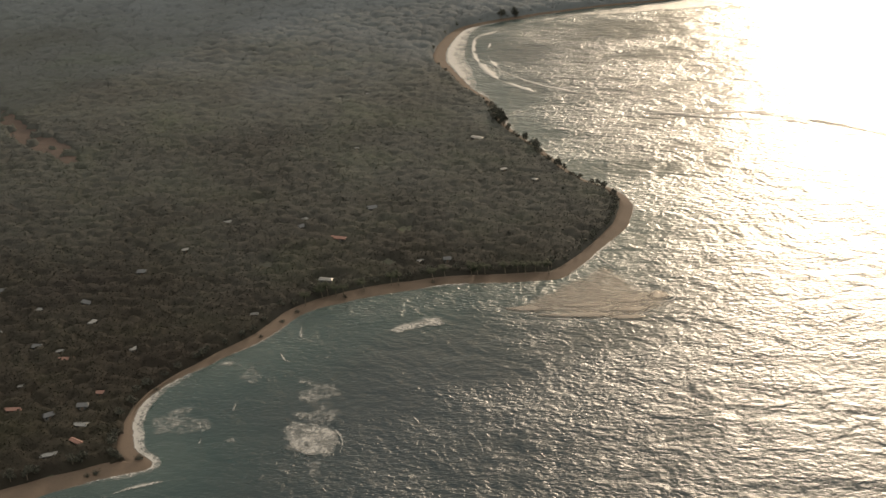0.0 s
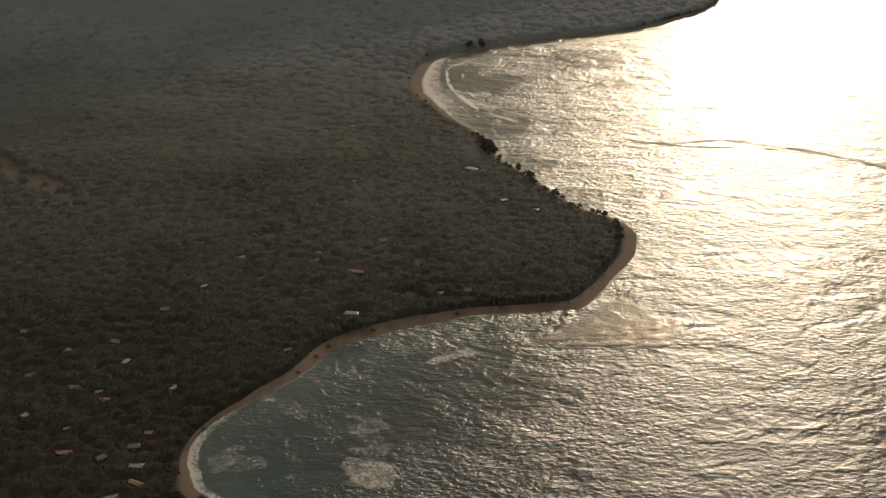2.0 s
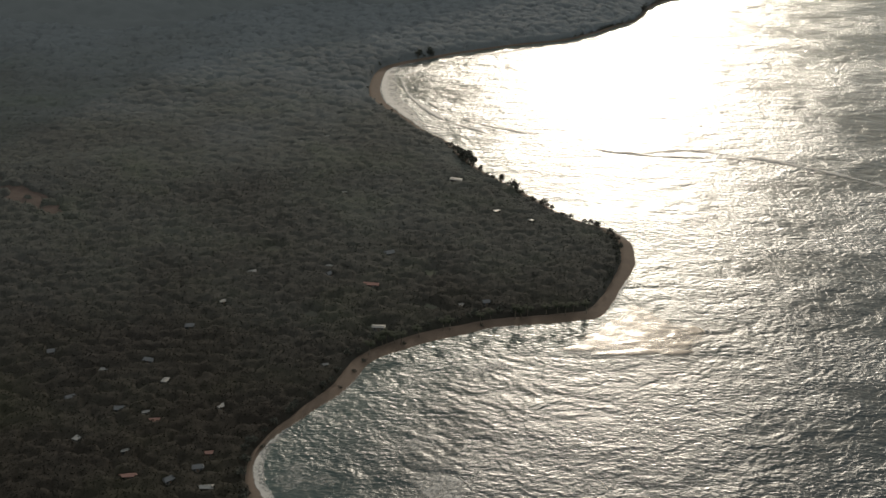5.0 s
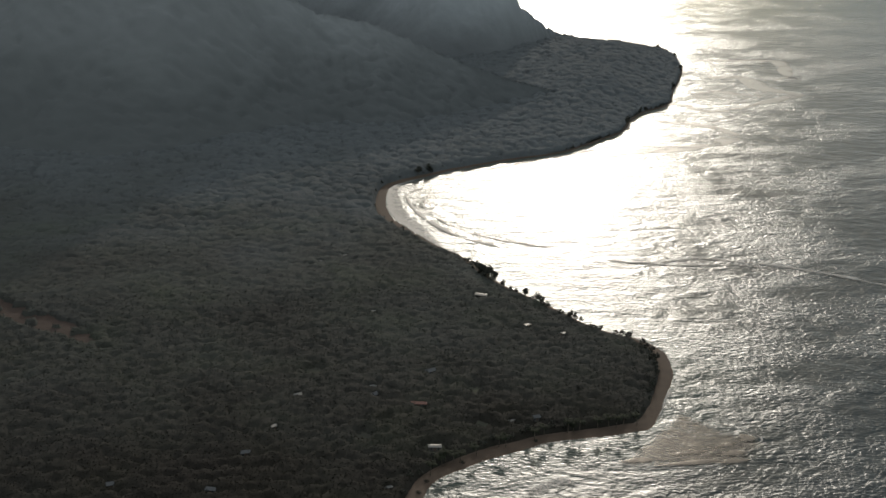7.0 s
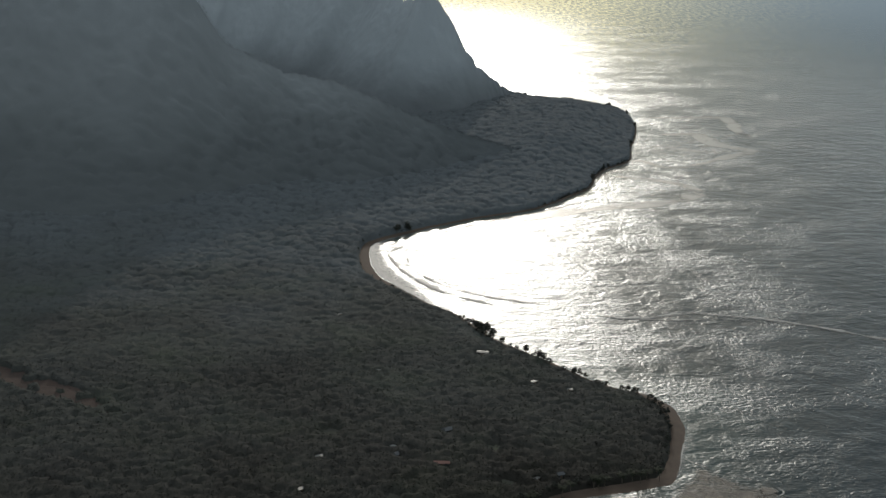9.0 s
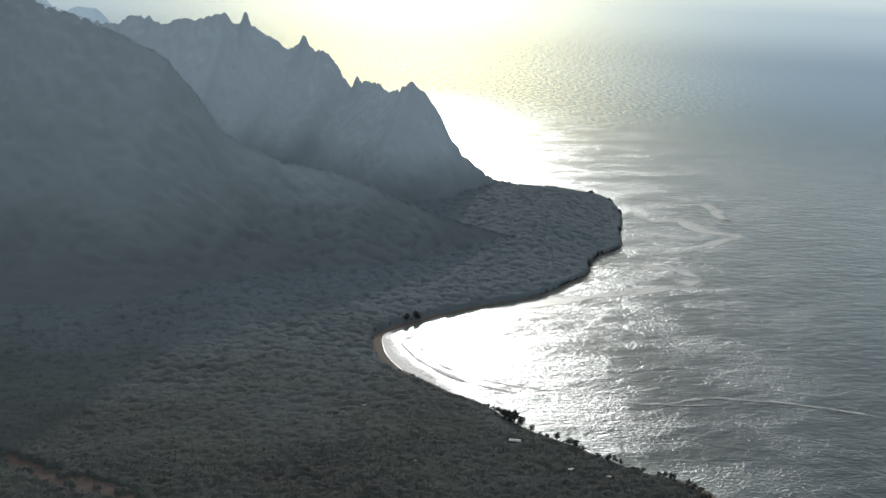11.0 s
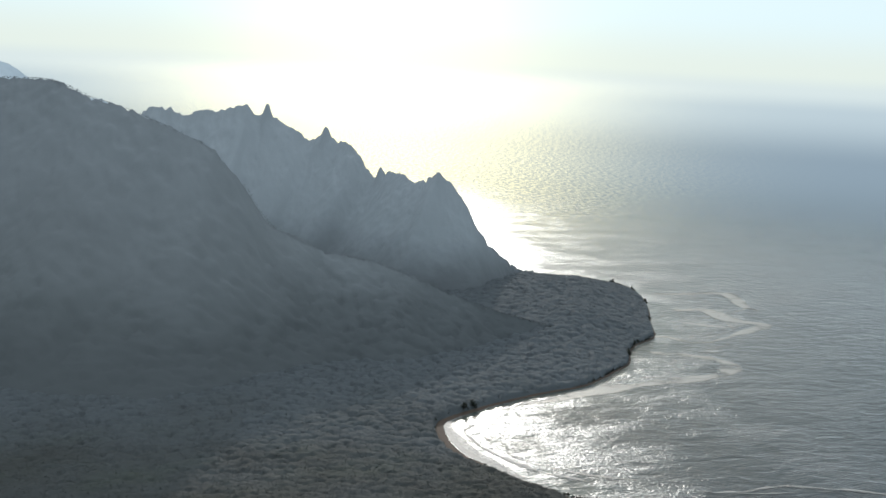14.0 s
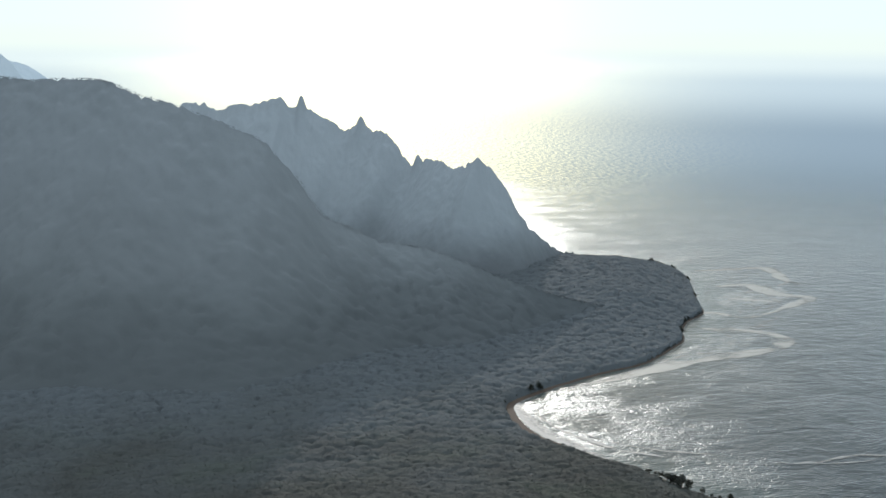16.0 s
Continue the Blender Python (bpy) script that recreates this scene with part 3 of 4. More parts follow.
FOAM_LABEL = "drifting patch of white foam on shallow water"
FOAM_RINGS = []
FOAM_RINGS.append(([(-105, 526), (-99, 537), (-86, 536), (-77, 531), (-72, 517), (-76, 505), (-88, 503), (-98, 511)], 0.5))
FOAM_RINGS.append(([(-92, 497), (-88, 505), (-78, 504), (-76, 492), (-85, 482), (-89, 485)], 0.45))
FOAM_RINGS.append(([(-114, 506), (-107, 506), (-94, 495), (-97, 481), (-110, 478), (-111, 488)], 0.33))
FOAM_RINGS.append(([(-137, 508), (-128, 503), (-119, 497), (-117, 493), (-125, 494), (-131, 501)], 0.42))
FOAM_RINGS.append(([(-164, 507), (-156, 506), (-145, 503), (-143, 494), (-147, 493), (-157, 500)], 0.36))
FOAM_RINGS.append(([(-151, 590), (-141, 598), (-135, 595), (-128, 589), (-128, 582), (-135, 586), (-142, 583)], 0.5))
FOAM_RINGS.append(([(-151, 569), (-147, 569), (-136, 562), (-137, 558), (-145, 562)], 0.45))
FOAM_RINGS.append(([(-63, 630), (-48, 643), (-32, 647), (-26, 636), (-40, 628), (-54, 620)], 0.52))
FOAM_RINGS.append(([(-69, 658), (-56, 654), (-53, 645), (-61, 646)], 0.46))
FOAM_RINGS.append(([(-58, 667), (-52, 669), (-41, 655), (-43, 649), (-53, 657)], 0.4))
for ring, most in FOAM_RINGS:
    patch("foam_patch", ring, FOAM, FOAM_LABEL, "foam", edge=5.0, most=most - 0.03, cell=1.0, ragged=1.15)

BAR = foam_material("wet_sandbar", (0.088, 0.072, 0.060, 1), 0.08, 0.22, low=0.2, high=0.75, most=0.95)


def lobe(cx, cy, long, wide, turn, z):
    """One smooth tongue of a sandbar, thin at its rim, with a line of foam along the seaward side."""
    a = radians(turn)
    ring = []
    for k in range(18):
        t = k * math.tau / 18
        x, y = math.cos(t) * long, math.sin(t) * wide * (1.0 + 0.35 * math.cos(t))
        ring.append((cx + x * math.cos(a) - y * math.sin(a), cy + x * math.sin(a) + y * math.cos(a)))
    patch("sandbar", ring, BAR, "smooth wet sandbar awash off the point", "sandbar", z=z, cell=1.2, edge=min(wide, 5.0), most=0.85, lift=0.14, ragged=0.25)
    wave(ring[9:18] + ring[:1], 0.7, 0.3, "thin rim of foam along the sandbar", 0.95, seed=cx * 0.1)


patch("sandbar", [(-10, 656), (5, 663), (20, 680), (39, 700), (61, 722), (75, 715), (86, 690), (100, 684), (107, 668), (86, 647), (66, 642), (41, 643), (16, 647), (1, 650)], BAR,
      "broad smooth wet sandbar off the sandy point", "sandbar", z=0.12, cell=2.0, edge=12.0, most=0.56, lift=0.05, ragged=0.4)
for k, row in enumerate(((15, 657, 13, 6, 2), (47, 662, 18, 5, 4), (74, 668, 12, 4, 15), (74, 658, 13, 5, 8), (92, 675, 9, 8, 40), (42, 650, 25, 6, 2), (70, 648, 14, 4, 4))):
    lobe(*row, 0.22 + 0.03 * k)
# lacy foam left by breakers over the near bay
bx, by = np.meshgrid(np.arange(-185, -10, 1.5), np.arange(462, 690, 1.5), indexing="ij")
b_in = inland(bx, by)
blot = wobble(bx, by, 34, 15).ravel() + 0.6 * wobble(bx, by, 11, 16).ravel()
veil = np.clip((blot - 0.18) * 1.1, 0, 0.4) * np.clip((-b_in - 2) / 8, 0, 1) * np.clip((-12 - bx.ravel()) / 60, 0, 1)
bf = grid_faces(*bx.shape)
bf = bf[(veil[bf] > 0.05).any(1)]
tagged(new("foam_veil", raw_mesh("foam_veil", np.stack([bx.ravel(), by.ravel(), 0.24 + 0.1 * blot], 1), bf, FOAM, foam=veil)), "thin lace of foam drifting over the bay", "foam", kind="stuff")

SHALLOW_LABEL = "pale shallow reef flat washed by thin water"
for ring in ([(270, 1398), (300, 1388), (334, 1383), (363, 1393), (413, 1460), (412, 1492), (360, 1470), (345, 1530), (300, 1450)],
             [(438, 1701), (512, 1760), (572, 1790), (656, 1790), (607, 1659), (492, 1603), (420, 1600)],
             [(545, 1860), (600, 1900), (690, 1925), (674, 1838), (580, 1810)],
             [(90, 1016), (145, 1003), (200, 1012), (245, 992), (285, 970), (330, 927), (420, 866), (520, 800), (505, 790), (400, 852), (310, 915), (270, 945), (230, 970), (150, 985)]):
    patch("reef_flat", ring, SHALLOW, SHALLOW_LABEL, "reef", z=0.16, cell=3.0, edge=24.0, most=0.45, lift=0.05)

REEF_EDGE = [(90, 1014), (145, 1000), (200, 1009), (245, 989), (285, 966), (330, 923), (420, 862), (520, 795), (512, 789), (415, 855), (325, 914), (280, 955), (240, 979), (198, 999), (150, 990)]
patch("foam_patch", REEF_EDGE, FOAM, "long band of foam along the outer reef", "foam", edge=4.0, most=0.52, ragged=0.5)

REEF_WASH = foam_material("reef_wash", (0.33, 0.31, 0.275, 1), 0.11, 0.4, low=0.24, high=0.62, most=0.85, swirl=2.2)


def shoal(points, wide, seed):
    """A pale winding band where thin water breaks over the reef."""
    line = spline(points, 5.0)
    line = line + 4.0 * np.stack([wobble(line[:, 0], line[:, 1], 45, seed), wobble(line[:, 0], line[:, 1], 45, seed + 1)], 1)
    t = np.gradient(line, axis=0)
    t /= np.linalg.norm(t, axis=1)[:, None]
    nrm = np.stack([t[:, 1], -t[:, 0]], 1)
    vary = np.clip(0.75 + 0.7 * wobble(line[:, 0], line[:, 1], 60, seed + 2), 0.25, 1.5) * np.sin(np.pi * np.linspace(0.04, 0.96, len(line))) ** 0.5
    rows, foam = [], []
    for o, h, k in ((-1.0, 0.1, 0.0), (-0.7, 0.2, 0.6), (-0.3, 0.24, 0.8), (0.2, 0.26, 0.85), (0.65, 0.3, 0.95), (0.8, 0.3, 0.8), (1.0, 0.1, 0.0)):
        rows.append(np.c_[line + nrm * (o * wide * vary)[:, None], np.full(len(line), h)])
        foam.append(np.clip(k * (0.72 + 0.35 * wobble(line[:, 0] + 9 * o, line[:, 1], 38, seed + 3)), 0, 0.8))
    me = raw_mesh("reef_shoal", np.stack(rows, 1).reshape(-1, 3), grid_faces(len(line), len(rows)), REEF_WASH, foam=np.stack(foam, 1).ravel())
    tagged(new("reef_shoal", me), "pale winding band of broken water over the reef", "reef", kind="stuff")


shoal([(82, 1306), (131, 1324), (193, 1348), (226, 1361), (282, 1375), (334, 1386), (377, 1402), (410, 1445), (402, 1481), (366, 1503), (341, 1523)], 21, 31)
shoal([(559, 1923), (616, 1922), (664, 1922), (695, 1904), (656, 1795), (620, 1763)], 15, 32)
shoal([(525, 1786), (582, 1782), (580, 1702), (611, 1663), (544, 1619), (469, 1573)], 21, 33)
shoal([(493, 1700), (522, 1671), (555, 1650)], 14, 34)
shoal([(366, 1606), (412, 1611), (432, 1571), (465, 1567)], 13, 35)
shoal([(435, 2105), (501, 2129), (534, 2064), (556, 2004)], 14, 36)

WAVE_LABEL = "low breaking wave with a ragged foam crest"
for pts, wide, tall, power in (([(102, 1012), (145, 997), (199, 1003), (243, 985), (282, 960), (340, 912), (430, 850)], 6.5, 1.1, 0.9),
                               ([(120, 1002), (170, 988), (220, 984), (262, 966)], 2.6, 0.6, 0.8),
                               ([(5, 1250), (-22, 1222), (-26, 1180), (-20, 1135), (-4, 1090), (22, 1058), (48, 1038)], 7.0, 0.9, 1.2),
                               ([(-10, 1200), (-12, 1160), (2, 1110), (35, 1070), (75, 1045)], 5.0, 0.7, 1.0),
                               ([(20, 1268), (60, 1296), (110, 1322), (150, 1342)], 5.0, 0.5, 1.1),
                               ([(150, 1345), (200, 1368), (250, 1395), (300, 1390), (340, 1384)], 5.0, 0.6, 1.1),
                               ([(300, 1388), (340, 1382), (372, 1392)], 5.0, 0.8, 1.0),
                               ([(415, 1462), (405, 1500), (380, 1515), (345, 1505)], 5.0, 0.7, 0.9),
                               ([(600, 1925), (650, 1930), (700, 1922), (712, 1890)], 5.0, 1.0, 1.0),
                               ([(650, 1795), (662, 1775), (655, 1760)], 4.0, 1.2, 1.0),
                               ([(560, 1700), (607, 1668), (640, 1640)], 5.0, 0.8, 0.95),
                               ([(490, 1605), (540, 1640), (560, 1690)], 4.0, 0.7, 0.9),
                               ([(455, 1665), (511, 1699), (575, 1760)], 4.0, 0.6, 0.9),
                               ([(60, 728), (75, 705), (90, 692)], 1.6, 0.4, 0.8),
                               ([(-41, 541), (-38, 534), (-37, 524)], 1.6, 1.1, 0.9),
                               ([(-12, 528), (-8, 520), (-6, 512)], 1.4, 0.9, 0.7),
                               ([(-174, 471), (-160, 479), (-143, 485), (-125, 489)], 2.9, 0.35, 0.58),
                               ([(-115, 602), (-111, 594), (-100, 594), (-89, 599)], 2.1, 0.35, 0.58),
                               ([(-109, 633), (-105, 618), (-91, 613)], 1.8, 0.35, 0.58),
                               ([(-144, 534), (-141, 525), (-140, 515)], 2.0, 0.35, 0.58),
                               ([(-77, 528), (-73, 520), (-72, 512)], 1.7, 0.35, 0.58),
                               ([(-129, 552), (-129, 544)], 1.6, 0.35, 0.58),
                               ([(180, 640), (220, 665), (280, 690), (330, 690)], 3.0, 0.7, 0.7)):
    wave(pts, wide, tall, WAVE_LABEL, power, seed=len(pts) + wide)


# thin streaks of broken water over the reef round the headland
streak = random.Random(21)
for k in range(26):
    j = int(np.argmin((shore[:, 0] - 300)**2 + (shore[:, 1] - 1490)**2)) + int(k * 5.6) + streak.randint(-4, 4)
    j = min(j, last_visible - 30)
    off = streak.uniform(10, 120)
    length = streak.randint(6, 16)
    pts = [tuple(shore[j + q] + seaward[j + q] * (off + q * streak.uniform(-1.0, 2.0))) for q in range(0, length, 4)] + [tuple(shore[j + length] + seaward[j + length] * (off + 8))]
    wave(pts, streak.uniform(1.6, 3.4), streak.uniform(0.3, 0.8), "thin line of broken water over the reef", streak.uniform(0.7, 1.0), seed=k * 0.7)

# ---- houses ----
def box(bm, x0, x1, y0, y1, z0, z1):
    r = bmesh.ops.create_cube(bm, size=1.0)
    for v in r["verts"]:
        v.co = Vector((x0 if v.co.x < 0 else x1, y0 if v.co.y < 0 else y1, z0 if v.co.z < 0 else z1))


def paint(name, a, b, rough, metal=0.0):
    return surface(name, [(0.3, a), (0.7, b)], 0.6, rough, 0.01, 4.0, 3.0, metal=metal)


WALL = paint("house_wall_paint", (0.10, 0.09, 0.08), (0.15, 0.14, 0.125), 0.8)
GLASS = paint("window_glass", (0.03, 0.035, 0.04), (0.05, 0.055, 0.06), 0.1)
WOOD = paint("door_wood", (0.10, 0.06, 0.04), (0.18, 0.11, 0.07), 0.7)
ROOF_WHITE = paint("white_sheet_roof", (0.08, 0.078, 0.075), (0.14, 0.137, 0.13), 0.42, 0.3)
ROOF_GREY = paint("grey_shingle_roof", (0.045, 0.045, 0.046), (0.075, 0.075, 0.076), 0.6)
ROOF_RED = paint("red_sheet_roof", (0.12, 0.055, 0.042), (0.18, 0.085, 0.062), 0.5)


def house(long, deep, wall_h, roof_mat, label, pitch=0.32):
    """A small beach house: walls, a hipped gable roof with eaves, a door and windows."""
    root = new("house")
    bm = bmesh.new()
    box(bm, -long / 2, long / 2, -deep / 2, deep / 2, -0.6, wall_h)
    bmesh.ops.bevel(bm, geom=bm.edges[:], offset=0.04, segments=1, affect="EDGES")
    part("wall", bm, WALL, root)
    bm = bmesh.new()
    e, rise, hip = 0.7, deep * pitch, deep * 0.25
    lo = [bm.verts.new((sx * (long / 2 + e), sy * (deep / 2 + e), wall_h - 0.15)) for sx, sy in ((-1, -1), (1, -1), (1, 1), (-1, 1))]
    up = [bm.verts.new((v.co.x, v.co.y, wall_h + 0.03)) for v in lo]
    top = [bm.verts.new((sx * (long / 2 + e - hip), 0, wall_h + rise)) for sx in (-1, 1)]
    for i in range(4):
        bm.faces.new((lo[i], lo[(i + 1) % 4], up[(i + 1) % 4], up[i]))
    bm.faces.new(lo[::-1])
    bm.faces.new((up[0], up[1], top[1], top[0])), bm.faces.new((up[2], up[3], top[0], top[1]))
    bm.faces.new((up[1], up[2], top[1])), bm.faces.new((up[3], up[0], top[0]))
    part("roof", bm, roof_mat, root)
    bm = bmesh.new()
    box(bm, -0.45, 0.45, -deep / 2 - 0.06, -deep / 2 + 0.02, 0.0, 2.0)
    part("door", bm, WOOD, root)
    for sx in (-1, 1):
        for sy in (-1, 1):
            bm = bmesh.new()
            box(bm, sx * long * 0.3 - 0.6, sx * long * 0.3 + 0.6, sy * deep / 2 - 0.05, sy * deep / 2 + 0.05, 0.9, 2.0)
            part("window", bm, GLASS, root)
    return tagged(root, label, "house", group="houses in the coastal woods")


KINDS = {"w": house(6.2, 4.2, 2.5, ROOF_WHITE, "small house with a white sheet-metal roof among trees", 0.07),
         "g": house(7.5, 5, 2.6, ROOF_GREY, "house with a weathered grey shingle roof among trees"),
         "r": house(11, 3.6, 2.6, ROOF_RED, "long low house with a red sheet roof among trees"),
         "b": house(10, 5, 2.8, ROOF_WHITE, "large house with a pale roof in a green clearing", 0.12)}
HOUSES = [("w", -174, 762, 5), ("w", -125, 770, -15), ("r", -100, 741, -12), ("g", -83, 788, 20), ("w", -105, 901, 10), ("b", -17, 925, -25), ("w", 3, 862, 30),
          ("b", -101, 684, -8), ("w", -47, 712, 50), ("g", -31, 714, 10), ("w", -192, 721, 25), ("g", -211, 689, 5), ("w", -256, 639, 12), ("g", -232, 648, -20),
          ("w", -136, 641, 15), ("w", -192, 597, 40), ("g", -244, 598, 0), ("w", -230, 594, 18), ("r", -225, 585, 5), ("w", -238, 557, 22), ("r", -198, 554, 2),
          ("r", -235, 534, 4), ("g", -216, 530, 35), ("b", -199, 524, -5), ("g", -203, 541, 8), ("r", -196, 509, -30), ("b", -206, 498, 15), ("w", -262, 570, 60),
          ("w", -131, 1018, 10), ("w", -101, 1114, 30), ("w", 101, 1433, 0), ("w", 97, 1378, 20), ("w", 104, 1352, 15), ("w", 24, 844, -40), ("g", -125, 757, 40),
          ("w", -139, 1009, -10), ("w", -109, 1031, 35), ("w", -91, 1133, 12), ("b", -84, 1094, -20), ("g", -270, 610, 30), ("g", -285, 660, 10), ("w", -222, 625, 75)]


def ground_at(x, y):
    d = inland([x], [y])
    return float(land_height([x], [y], d)[0])


placed = {}
for kind, x, y, turn in HOUSES:
    m = pose(x, y, ground_at(x, y) + 0.35, 0, 0, turn) @ Matrix.Diagonal((0.85, 0.8, 0.9, 1))
    if kind in placed:
        copy_thing(KINDS[kind], m)
    else:
        KINDS[kind].matrix_basis = m
        placed[kind] = True

# bare scar on the hillside
SCAR = [(-400, 985), (-361, 944), (-323, 906), (-284, 842), (-300, 850), (-340, 885), (-385, 930)]
CLEARINGS = [(-160, 800, 6), (-101, 684, 7), (-66, 712, 5), (-140, 705, 5), (-60, 760, 5), (-17, 925, 5)]
ex, ey = np.meshgrid(np.arange(-410, -275, 3.0), np.arange(832, 995, 3.0), indexing="ij")
ed = ring_depth(SCAR, ex.ravel(), ey.ravel()) + 4 * wobble(ex, ey, 18, 3).ravel()
ef = grid_faces(*ex.shape)
ef = ef[(ed[ef] > 0).any(1)]
ez = land_height(ex, ey, inland(ex, ey)) + 0.5 + 0.5 * wobble(ex, ey, 9, 8).ravel()
tagged(new("bare_slope", raw_mesh("bare_slope", np.stack([ex.ravel(), ey.ravel(), ez], 1), ef, EARTH)), "bare reddish-brown earth scar in the woods", "ground", kind="structure")


# ---- canopy of the coastal woods ----
CELL = 6.4


def woods_mask(x, y, d):
    """1 in the woods, 0 on the beach, in clearings and round the houses."""
    near = np.concatenate([np.argmin((x[k:k + 20000, None] - shore[::6, 0])**2 + (y[k:k + 20000, None] - shore[::6, 1])**2, axis=1) for k in range(0, len(x), 20000)]) * 6
    bare = np.clip((1420 - y) / 160, 0, 1)
    m = np.clip((d - beach_width[np.minimum(near, len(shore) - 1)] * bare - 0.5 - bare) / 3.0, 0, 1)
    for _, hx, hy, _ in HOUSES:
        m = np.minimum(m, np.clip((np.hypot(x - hx, y - hy + 2.0) - 1.3) / 1.6, 0, 1))
    for cx, cy, cr in CLEARINGS:
        m = np.minimum(m, np.clip((np.hypot(x - cx, y - cy) - cr * (1 + 0.3 * np.sin(x * 0.9 + y * 0.7))) / 2.5, 0, 1))
    scar = ring_depth(SCAR, x, y) + 5 * wobble(x, y, 15, 2)
    return np.where(scar > 0, m * (wobble(x, y, 9, 6) > 0.22), m)


def canopy_top(x, y):
    """Height of the canopy over the ground: small crowns round the houses, tall forest further up the coast."""
    low = 2.4 + (domes(x, y, CELL, 1.4, 1.8, 2.2) - 2.4 + 0.25 * wobble(x, y, 4, 21, 2)) * (1.0 - 0.4 * np.clip((y - 600) / 450, 0, 1))
    high = domes(x, y, 10.5, 4.0, 2.6, 3.0) + 0.5 * wobble(x, y, 5, 22, 2)
    mix = np.clip((y - 900) / 350, 0, 1)
    return low * (1 - mix) + high * mix + 0.8 * wobble(x, y, 30, 12)


rng = np.random.default_rng(4)
cx_grid, cy_grid = np.meshgrid(np.arange(-560, 562, 1.9), np.arange(430, 2140, 1.9), indexing="ij")
shape = cx_grid.shape
cx_grid, cy_grid = cx_grid.ravel(), cy_grid.ravel()
coarse = inland(cx_grid, cy_grid)
inside = (coarse > 0.5) & ~((cy_grid > 1660) & (cx_grid < -20 - (cy_grid - 1560) * 0.3))
cover = np.zeros(len(cx_grid))
cover[inside] = woods_mask(cx_grid[inside], cy_grid[inside], coarse[inside])
top_z = np.zeros(len(cx_grid))
top_z[inside] = land_height(cx_grid[inside], cy_grid[inside], coarse[inside]) - 0.3 + cover[inside] * canopy_top(cx_grid[inside], cy_grid[inside])
sheet = grid_faces(*shape)
sheet = sheet[(cover[sheet] > 0).any(1) & inside[sheet].all(1)]
used_v = np.unique(sheet)
index = np.full(len(cx_grid), -1)
index[used_v] = np.arange(len(used_v))
roof_v = np.stack([cx_grid[used_v], cy_grid[used_v], top_z[used_v]], 1)
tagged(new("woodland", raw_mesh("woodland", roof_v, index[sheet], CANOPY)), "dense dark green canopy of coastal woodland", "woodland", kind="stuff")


def far_woods(xs, ys):
    """Plainer woodland that carries the canopy on beyond the bays."""
    x, y = (a.ravel() for a in np.meshgrid(xs, ys, indexing="ij"))
    d = inland(x, y)
    z = land_height(x, y, d) - 0.3 + np.clip((d - 14) / 4, 0, 1) * (2.6 + 1.6 * wobble(x, y, 13, 5))
    f = grid_faces(len(xs), len(ys))
    f = f[(d[f] > 12).all(1)]
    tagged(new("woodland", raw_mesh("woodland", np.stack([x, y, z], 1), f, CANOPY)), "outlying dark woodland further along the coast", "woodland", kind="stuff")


far_woods(np.arange(-1500, -557, 6.5), np.arange(232, 2300, 6.5))
far_woods(np.arange(-558, -200, 5.0), np.arange(300, 433, 4.4))


def sprays(where, up, count_size, name, label, flat=0.7, mat=CANOPY):
    """Leafy sprays that lie on a canopy and break up its surface."""
    n = len(where)
    face = up * flat + rng.normal(0, 0.8, (n, 3)) * (1.0, 1.0, 0.5)
    face /= np.linalg.norm(face, axis=1)[:, None]
    side = np.cross(face, rng.normal(0, 1, (n, 3)))
    side /= np.linalg.norm(side, axis=1)[:, None]
    other = np.cross(face, side)
    half = rng.uniform(0.5, 1.0, n)[:, None] * count_size
    a, b = side * half, other * half * rng.uniform(0.7, 1.0, n)[:, None]
    verts = np.stack([where - a, where + b - face * 0.2, where + a, where - b - face * 0.2], 1).reshape(-1, 3)
    faces = np.arange(n * 4).reshape(-1, 4)
    return tagged(new(name, raw_mesh(name, verts, faces, mat, smooth=False)), label, "foliage", kind="stuff")


full = np.flatnonzero(cover[used_v] > 0.6)
for low, high, times, size, flat in ((0, 720, 3.2, 0.62, 1.0), (720, 950, 1.8, 0.8, 1.7), (950, 1300, 1.1, 0.9, 2.6), (1300, 9000, 0.85, 1.0, 3.0)):
    zone = full[(roof_v[full, 1] >= low) & (roof_v[full, 1] < high)]
    pick = rng.choice(zone, int(len(zone) * times))
    spot = roof_v[pick] + rng.uniform(-1.0, 1.0, (len(pick), 3)) * (1, 1, 0.3) + (0, 0, 0.25 * size)
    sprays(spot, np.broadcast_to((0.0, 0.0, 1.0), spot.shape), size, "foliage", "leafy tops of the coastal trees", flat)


# trees standing up along the crest of the near ridge
on_top = spline(NEAR_CREST, 1.2)
on_top = on_top[(on_top[:, 2] > 20) & (on_top[:, 0] > -640)]
clump = np.clip(0.55 + wobble(on_top[:, 0], on_top[:, 1], 26, 17), 0.05, 1)
on_top = on_top[rng.uniform(0, 1, len(on_top)) < clump]
on_top = np.repeat(on_top, 4, 0)
on_top = on_top + rng.normal(0, 1.0, on_top.shape) * (1.6, 1.6, 0.5) + (0, 0, 0.2)
sprays(on_top, np.broadcast_to((0.0, -0.6, 0.4), on_top.shape), 1.0, "foliage", "small trees along the crest of the ridge", 1.5, SLOPE)


